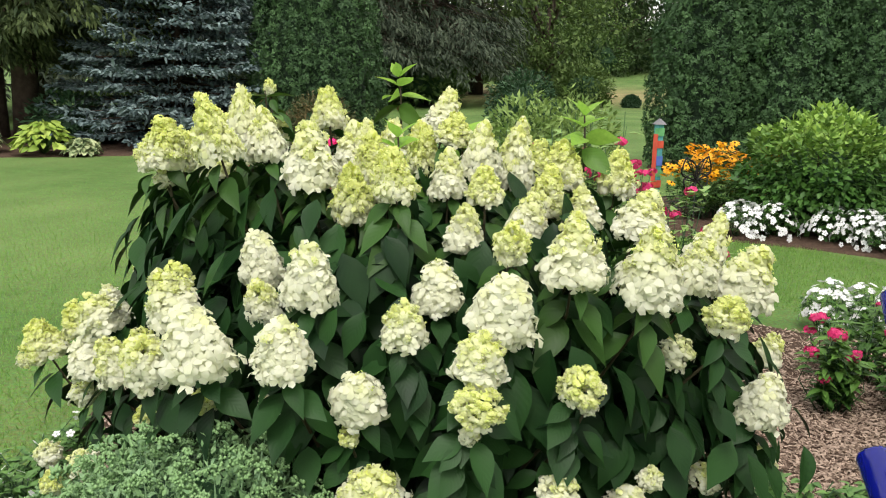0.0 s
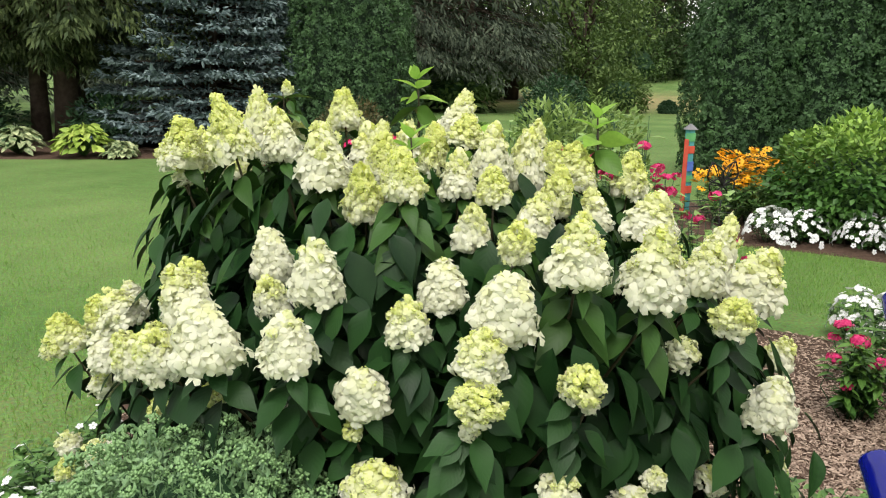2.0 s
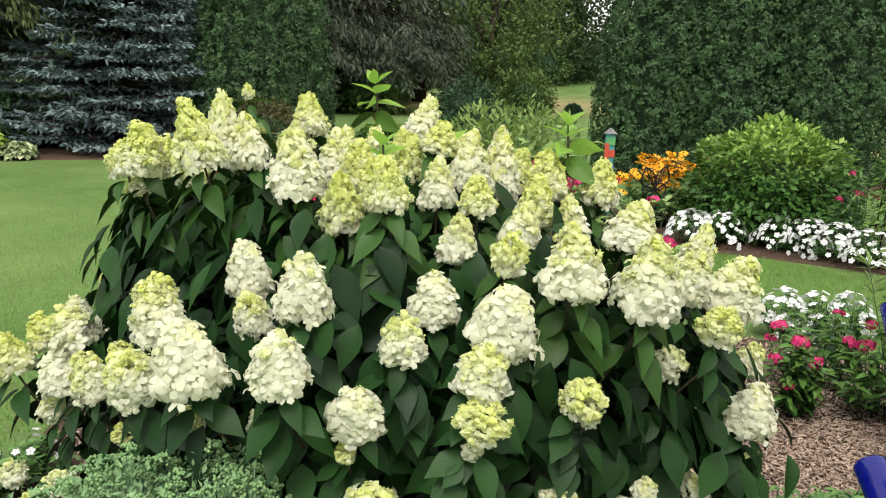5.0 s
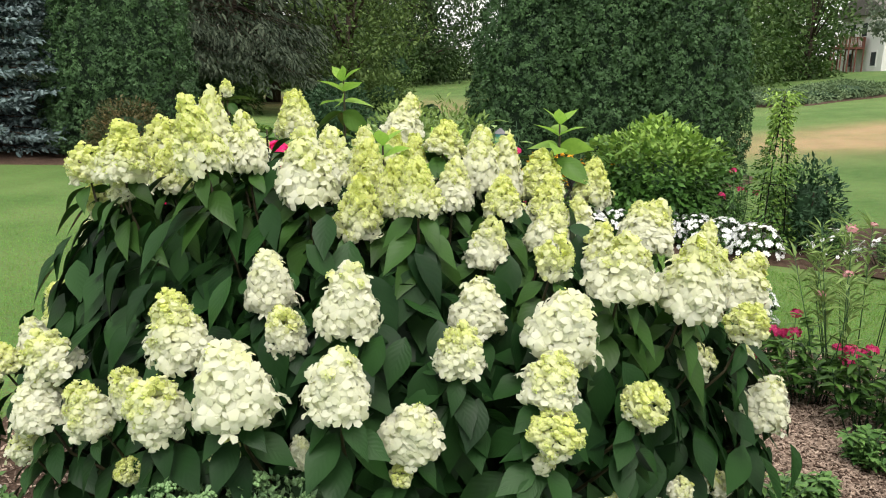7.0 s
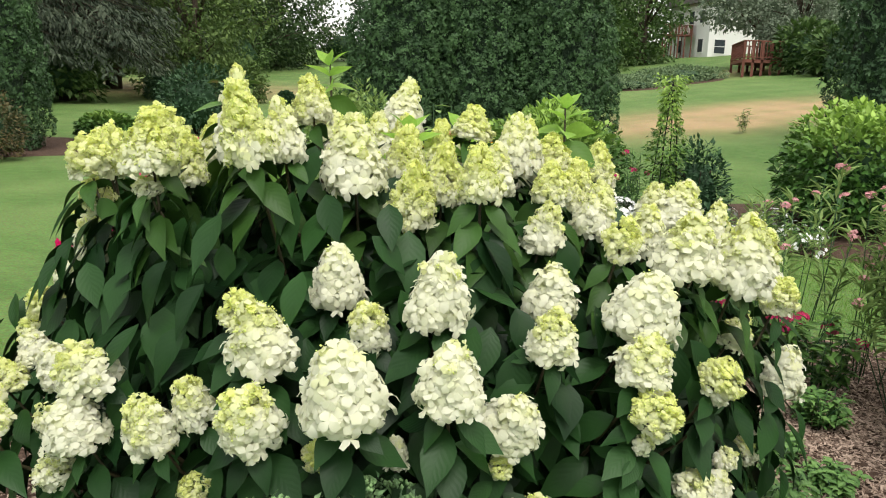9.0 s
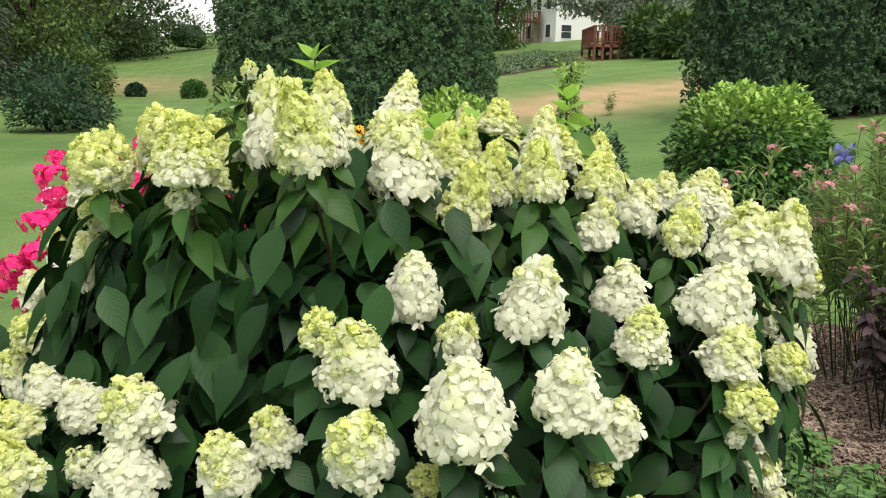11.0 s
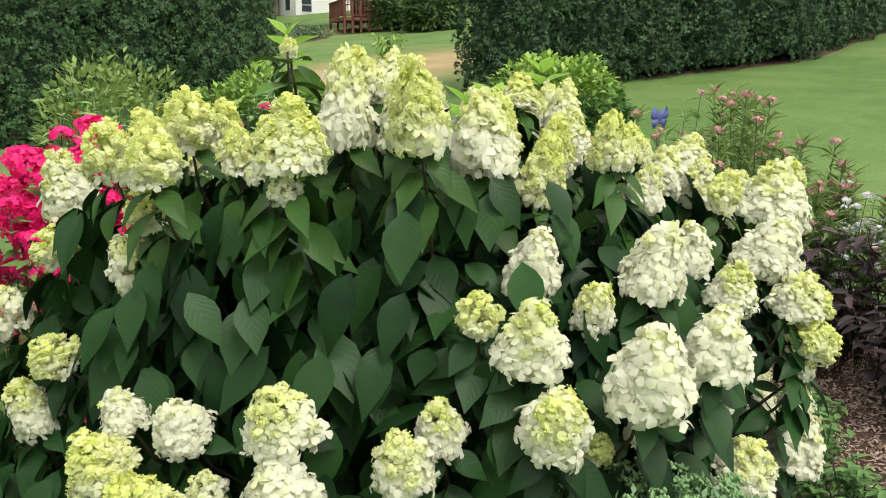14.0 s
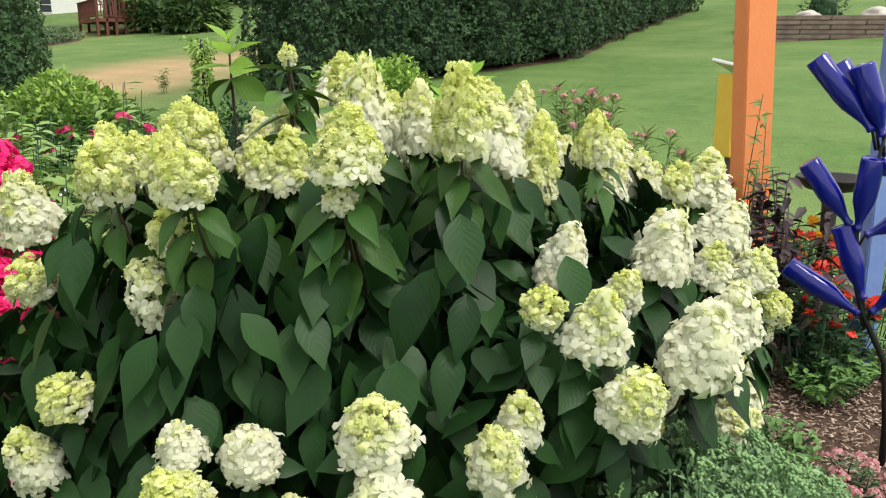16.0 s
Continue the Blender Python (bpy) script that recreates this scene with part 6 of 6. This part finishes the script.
sedum_mound(-0.62, -0.42, (0.54, 0.46), 0.76, 601, "mounded blue-green sedum with fine budding leaves", 420)
sedum_mound(-0.20, -0.62, (0.36, 0.30), 0.52, 602, "mounded blue-green sedum with fine budding leaves", 240)
sedum_mound(-0.98, 0.02, (0.28, 0.30), 0.46, 603, "mounded blue-green sedum with fine budding leaves", 200)


WHITE_FLOWER = tri_mesh("flower", FIVE[0] * 0.075, FIVE[1], WHITEP)


def impatiens(x, y, r, h, seed, label, count=60, bloom=1.0):
    ob, tips = herb("impatiens", label, "impatiens", (x, y), r, h, 320, 0.06, HERB, seed, "white impatiens", 0.1)
    g = np.random.default_rng(seed)
    d = unit(g.normal(0, 1, (count, 3)) * [1, 1, 0.6] + [0, 0, 0.7])
    d = d[d[:, 2] > 0.05]
    for q in d:
        rot = frames(unit(np.cross(q, g.normal(0, 1, 3))), unit(q + g.normal(0, 0.3, 3)))
        part("flower", WHITE_FLOWER, ob, "", Matrix.Translation(q * [r, r, h] * 1.02) @ Matrix([[*rot[i]] for i in range(3)]).to_4x4() @ Matrix.Diagonal((*[g.uniform(0.75, 1.2) * bloom] * 3, 1)))


for k, (x, y) in enumerate([(4.0, 5.52), (4.28, 5.42), (4.76, 5.16), (4.94, 4.90), (5.06, 4.60), (5.16, 4.25), (5.75, 3.85), (5.95, 3.4), (5.7, 2.85)]):
    impatiens(x, y, 0.28, 0.36 if k < 6 else 0.30, 620 + k, "mounded impatiens with bright white flowers edging the bed", 150 if k < 6 else 50, 0.74 if k < 6 else 0.62)
for k, (x, y) in enumerate([(-1.42, 0.52), (-1.45, 0.78), (-1.36, 0.30), (-1.32, 1.05)]):
    impatiens(x, y, 0.14, 0.24, 640 + k, "small impatiens with a few white flowers beside the lawn", 16, 0.5)
for k, (x, y) in enumerate([(3.42, 2.60), (3.64, 2.54), (3.24, 2.72)]):
    impatiens(x, y, 0.18, 0.34, 650 + k, "white impatiens at the edge of the lawn strip", 90, 0.7)


# orange coneflowers
def rudbeckia():
    for k, (x, y, r) in enumerate([(4.20, 6.56, 0.46), (4.68, 6.42, 0.46), (4.48, 6.92, 0.44), (3.92, 6.52, 0.36), (5.00, 6.62, 0.38)]):
        ob, tips = herb("rudbeckia", "clump of orange-yellow coneflowers with dark centres", "coneflower", (x, y), r, 0.62, 460, 0.10, HERB, 660 + k, "orange coneflowers", 0.0)
        g = np.random.default_rng(670 + k)
        n = 58
        a, q = g.uniform(0, 2 * np.pi, n), np.sqrt(g.uniform(0, 1, n))
        p = np.column_stack([np.cos(a) * q * r, np.sin(a) * q * r, 0.80 * (1 - 0.42 * q ** 2) * g.uniform(0.86, 1.06, n)])
        proto = flower_mass("flower", np.zeros((1, 3)), [[0, 0, 1]], 0.10, ORANGE_P, EIGHT, 680 + k, 0.0)
        v, t = spread(BUDBALL, np.eye(3)[None], [[0, 0, 0.006]], [0.026])
        disc = tri_mesh("disc", v, t, BROWN_C)
        for c in p:
            f = part("flower", proto, ob, "", Matrix.Translation(c) @ pose(0, 0, 0, g.uniform(-10, 50), g.uniform(-40, 30), g.uniform(0, 360)) @ Matrix.Diagonal((*[g.uniform(0.8, 1.2)] * 3, 1)))
            part("disc", disc, f)


rudbeckia()


def vine_obelisk(x, y):
    ob = thing("obelisk", "dark metal obelisk covered by a leafy climbing vine", "obelisk", (x, y, float(terrain(x, y))))
    ob.scale = (0.95, 0.95, 0.92)
    for k in range(4):
        a = k * math.pi / 2 + 0.4
        v, t = tube([(0.18 * math.cos(a), 0.18 * math.sin(a), 0), (0.10 * math.cos(a), 0.10 * math.sin(a), 1.1), (0, 0, 1.78)], 0.008, 6)
        part("leg", tri_mesh("leg", v, t, IRON), ob)
    for z, r in ((0.4, 0.15), (0.8, 0.12), (1.2, 0.085), (1.5, 0.05)):
        a = np.linspace(0, 2 * np.pi, 17)
        v, t = tube(np.column_stack([r * np.cos(a), r * np.sin(a), np.full(17, z)]), 0.006, 5)
        part("ring", tri_mesh("ring", v, t, IRON), ob)
    g = np.random.default_rng(701)
    n = 2700
    z = g.uniform(0.15, 1.80, n)
    a = g.uniform(0, 2 * np.pi, n)
    r = (0.16 - 0.06 * z / 1.7) * g.uniform(0.5, 1.45, n) * (1 + 0.30 * np.sin(7.5 * z) + 0.25 * np.sin(2 * a + 5 * z))
    p = np.column_stack([np.cos(a) * r, np.sin(a) * r, z])
    d = unit(p * [1, 1, 0])
    part("vine", leafy_mesh("vine", p, d, 0.055, BUSH, SMALL_LEAF, 702, 0.4, 0.6, np.clip(g.uniform(-0.2, 0.5, n) + 0.5 * smooth01(1.0, 1.6, z), 0, 1)), ob, "yellow-green vine leaves")


vine_obelisk(5.42, 4.36)
for k, (x, y, h) in enumerate([(5.24, 4.66, 0.85), (5.75, 4.55, 0.82), (5.95, 4.2, 0.75)]):
    ob, tips = herb("perennial", "upright green perennial with magenta flowers by the obelisk", "perennial", (x, y), 0.26, h, 340, 0.11, SHRUB_DK if k else HERB, 710 + k, "", 0.2, True, 1.0)
    if k == 0:
        umbels(ob, tips[:5], 0.03, 14, 0.04, PINKP, FIVE, 715)
shrub("shrub", "small dull green shrub beside the vine obelisk", (5.86, 4.30), (0.34, 0.34, 0.58), SHRUB_DK, 1500, 0.07, 716)
herb("sapling", "small pale green sapling alone on the slope", "sapling", (14.5, 10.6), 0.18, 0.62, 150, 0.10, FEATHER, 717, stems=7)


def art_pole(x, y):
    ob = thing("art_pole", "square garden pole painted in teal, red and blue", "garden pole", (x, y, 0.0))
    ob.rotation_euler = (0, 0, radians(22))
    part("pole", box_mesh("pole", (0.085, 0.085, 1.14), PAINT_TEAL, 0.006), ob, "", Matrix.Translation((0, 0, 0.57)))
    for z, h, m in ((1.05, 0.10, PAINT_GREEN), (0.90, 0.09, PAINT_RED), (0.70, 0.12, PAINT_BLUE), (0.55, 0.08, PAINT_GREEN), (0.42, 0.09, PAINT_RED)):
        part("painted_band", box_mesh("painted_band", (0.091, 0.073, h), m, 0.004), ob, "", Matrix.Translation((0, -0.014, z)))
    part("painted_side", box_mesh("painted_side", (0.008, 0.07, 0.95), PAINT_RED, 0.002), ob, "", Matrix.Translation((-0.047, 0, 0.55)))
    bm = bmesh.new()
    bmesh.ops.create_cone(bm, cap_ends=True, segments=4, radius1=0.09, radius2=0.012, depth=0.07)
    part("cap", bm_mesh("cap", bm, GREY), ob, "grey pyramid cap", Matrix.Translation((0, 0, 1.175)) @ pose(0, 0, 0, 0, 0, 45))


art_pole(3.80, 7.35)


def finial_post(x, y, h):
    ob = thing("finial_post", "white painted post with a round ball finial", "garden post", (x, y, float(terrain(x, y))))
    part("post", box_mesh("post", (0.07, 0.07, h), WHITE, 0.006), ob, "", Matrix.Translation((0, 0, h / 2)))
    a = np.linspace(-0.5 * math.pi, 0.5 * math.pi, 12)
    v, t = lathe([(0.034, -0.075), (0.040, -0.06), (0.018, -0.05)] + [(max(0.0005, 0.052 * math.cos(q)), 0.062 * math.sin(q)) for q in a[1:]], 18)
    part("finial", tri_mesh("finial", v, t, WHITE), ob, "white ball finial", Matrix.Translation((0, 0, h + 0.07)))


finial_post(-0.14, 3.50, 0.84)


def bird_bath(x, y, h):
    ob = thing("bird_bath", "dark round bird bath bowl on a pedestal", "bird bath", (x, y, float(terrain(x, y))))
    v, t = lathe([(0.0005, h - 0.06), (0.13, h - 0.05), (0.19, h - 0.005), (0.205, h), (0.21, h - 0.015), (0.15, h - 0.075), (0.05, h - 0.10), (0.0005, h - 0.10)], 28)
    part("bowl", tri_mesh("bowl", v, t, IRON), ob)
    v, t = lathe([(0.0005, h - 0.095), (0.05, h - 0.095), (0.04, h * 0.6), (0.055, h * 0.3), (0.12, 0.05), (0.15, 0.0), (0.0005, -0.02)], 20)
    part("pedestal", tri_mesh("pedestal", v, t, IRON), ob)


bird_bath(2.95, -1.23, 0.95)
blue_post = thing("post", "slim square post painted light blue", "post", (2.23, -1.33, 0))
blue_post.rotation_euler = (0, 0, radians(20))
part("shaft", box_mesh("shaft", (0.10, 0.10, 2.3), PAINT_SKY, 0.006), blue_post, "", Matrix.Translation((0, 0, 1.14)))
part("cap", box_mesh("cap", (0.13, 0.13, 0.03), PAINT_SKY, 0.006), blue_post, "", Matrix.Translation((0, 0, 2.305)))
ob, tips = herb("white_flower_plant", "low plant with pale white and lilac flowers by the bird bath", "perennial", (2.60, -1.45), 0.24, 0.85, 260, 0.06, HERB, 699, "white flowers", 0.4)
umbels(ob, tips, 0.03, 14, 0.04, WHITEP, FIVE, 697)


def wing_outline(sx, a, b, tilt, n=22):
    """A pointed wing from its root outwards, a long and b deep."""
    k = np.linspace(0, 1, n // 2)
    top = np.column_stack([k * a, b * np.sin(np.pi * k ** 0.8) * 0.45])
    low = np.column_stack([k[::-1] * a, -b * np.sin(np.pi * k[::-1] ** 1.6) * 0.75])
    q = np.concatenate([top, low])
    c, s = math.cos(tilt), math.sin(tilt)
    return np.column_stack([sx * (q[:, 0] * c - q[:, 1] * s), np.zeros(len(q)), q[:, 0] * s + q[:, 1] * c])


def butterfly_stake(x, y, z, turn, mat, filled, label, scale=1.0):
    ob = thing("butterfly_stake", label, "garden stake", (x, y, float(terrain(x, y))))
    ob.rotation_euler = (0, 0, turn)
    v, t = tube([(0, 0, -0.05), (0, 0, z)], 0.005, 6)
    part("rod", tri_mesh("rod", v, t, IRON), ob)
    for sx in (-1, 1):
        for a, b, tilt in ((0.17, 0.10, 0.95), (0.11, 0.08, 0.15)):
            o = wing_outline(sx, a * scale, b * scale, tilt) + [0, 0, z]
            if filled:
                c = o.mean(0)
                vv = np.concatenate([o + [0, -0.003, 0], o + [0, 0.003, 0], [c + [0, -0.004, 0], c + [0, 0.004, 0]]])
                n = len(o)
                tt = []
                for i in range(n - 1):
                    tt += [(i, i + 1, 2 * n), (n + i + 1, n + i, 2 * n + 1), (i, n + i, n + i + 1), (i, n + i + 1, i + 1)]
                part("wing", tri_mesh("wing", vv, np.array(tt), mat), ob)
            else:
                bits = [tube(o, 0.006, 5)] + [tube([(0, 0, z), o[i]], 0.004, 4) for i in (8, 11, 14)]
                vv, tt = joined(bits)
                part("wing", tri_mesh("wing", vv, tt, mat), ob)


butterfly_stake(2.47, 3.33, 0.97, radians(28), IRON, False, "black wire butterfly on a thin garden stake", 1.3)
butterfly_stake(5.2, 1.35, 0.93, radians(-18), FABRIC, True, "blue butterfly ornament on a thin stake", 1.0)
wire_v, wire_t = joined([tube([(1.8, 3.0, 0.78 + 0.05 * k), (2.2, 3.2, 0.8 + 0.04 * k), (2.6, 3.42, 0.76 + 0.05 * k)], 0.0035, 4) for k in range(3)])
tagged(new("wire_support", tri_mesh("wire_support", wire_v, wire_t, IRON)), "thin dark wires strung between plants", "wire")


# ---- orange post, bird house, bottle tree ----
post = thing("post", "square wooden post painted bright orange", "post", (2.80, -0.79, 0))
post.rotation_euler = (radians(-3.0), 0, radians(22))
part("shaft", box_mesh("shaft", (0.17, 0.17, 2.9), POST, 0.006), post, "", Matrix.Translation((0, 0, 1.43)))
part("base_trim", box_mesh("base_trim", (0.21, 0.21, 0.18), POST, 0.008), post, "", Matrix.Translation((0, 0, 0.10)))

bird = thing("bird_house", "tall yellow bird house with a white roof on a pole", "bird house", (4.40, -0.74, 0))
bird.rotation_euler = (0, 0, radians(35))
part("body", box_mesh("body", (0.20, 0.18, 0.62), YELLOW, 0.006), bird, "", Matrix.Translation((0, 0, 1.20)))
part("roof", box_mesh("roof", (0.30, 0.28, 0.025), WHITE, 0.004), bird, "white sloping roof", Matrix.Translation((0, 0, 1.545)) @ pose(0, 0, 0, 24, -8, 0))
part("pole", box_mesh("pole", (0.06, 0.06, 0.92), TIMBER, 0.006), bird, "", Matrix.Translation((0, 0, 0.44)))
v, t = tube([(0, -0.085, 1.32), (0, -0.094, 1.32)], 0.02, 14)
part("entrance_hole", tri_mesh("entrance_hole", v, t, IRON), bird)


def bottle_tree():
    base = np.array([1.03, -1.19, 0.0])
    ob = thing("bottle_tree", "iron bottle tree holding cobalt blue glass bottles", "bottle tree", tuple(base))
    v, t = tube(np.array([(1.03, -1.19, -0.1), (1.03, -1.18, 0.2), (1.04, -1.15, 0.46), (1.06, -1.05, 0.66), (1.07, -1.0, 0.83), (1.07, -1.0, 0.98), (1.065, -1.03, 1.18), (1.06, -1.06, 1.38)]) - base, [0.015, 0.014, 0.013, 0.012, 0.011, 0.010, 0.009, 0.007], 8)
    part("trunk", tri_mesh("trunk", v, t, IRON), ob)
    prof = [(0.0, 0.012), (0.026, 0.003), (0.041, 0.0), (0.044, 0.006), (0.044, 0.150), (0.040, 0.185), (0.027, 0.225), (0.0165, 0.260), (0.0145, 0.285), (0.0175, 0.287), (0.0175, 0.300), (0.013, 0.302), (0.0115, 0.285), (0.0135, 0.260), (0.024, 0.225), (0.037, 0.185), (0.041, 0.150), (0.041, 0.014), (0.0, 0.020)]
    bv, bt = lathe(prof, 28)
    bottle = tri_mesh("bottle", bv, bt, COBALT)
    # where each bottle's foot and neck are
    for foot, neck in (((1.10, -0.79, 1.65), (1.06, -1.01, 1.38)), ((1.06, -0.95, 1.63), (1.06, -1.05, 1.36)), ((1.14, -0.88, 1.63), (1.08, -1.03, 1.38)), ((1.09, -0.80, 1.25), (1.07, -0.97, 1.01)), ((1.03, -1.02, 1.28), (1.07, -1.0, 0.99)),
                       ((1.11, -0.76, 0.82), (1.06, -1.04, 0.65)), ((1.10, -0.95, 1.00), (1.06, -1.05, 0.71)), ((1.00, -1.27, 0.90), (1.05, -1.08, 0.66)), ((1.06, -1.27, 1.10), (1.07, -1.03, 0.97)), ((0.90, -1.22, 1.45), (1.05, -1.06, 1.22)), ((1.22, -1.22, 1.5), (1.08, -1.06, 1.25))):
        a, b = np.array(foot) - base, np.array(neck) - base
        w, long = unit(a - b), float(np.linalg.norm(a - b))
        rot = frames(unit(np.cross(w, [0.2, 0.3, 0.9])), -w)
        m = Matrix.Translation(a) @ Matrix([[*rot[i]] for i in range(3)]).to_4x4() @ Matrix.Diagonal((1, 1, long / 0.302, 1))
        part("bottle", bottle, ob, "cobalt blue glass bottle", m)
        v, t = tube([b - w * 0.03 - np.array([0, 0, 0.05]), b, b + w * 0.2], [0.006, 0.006, 0.005], 6)
        part("branch", tri_mesh("branch", v, t, IRON), ob)


bottle_tree()
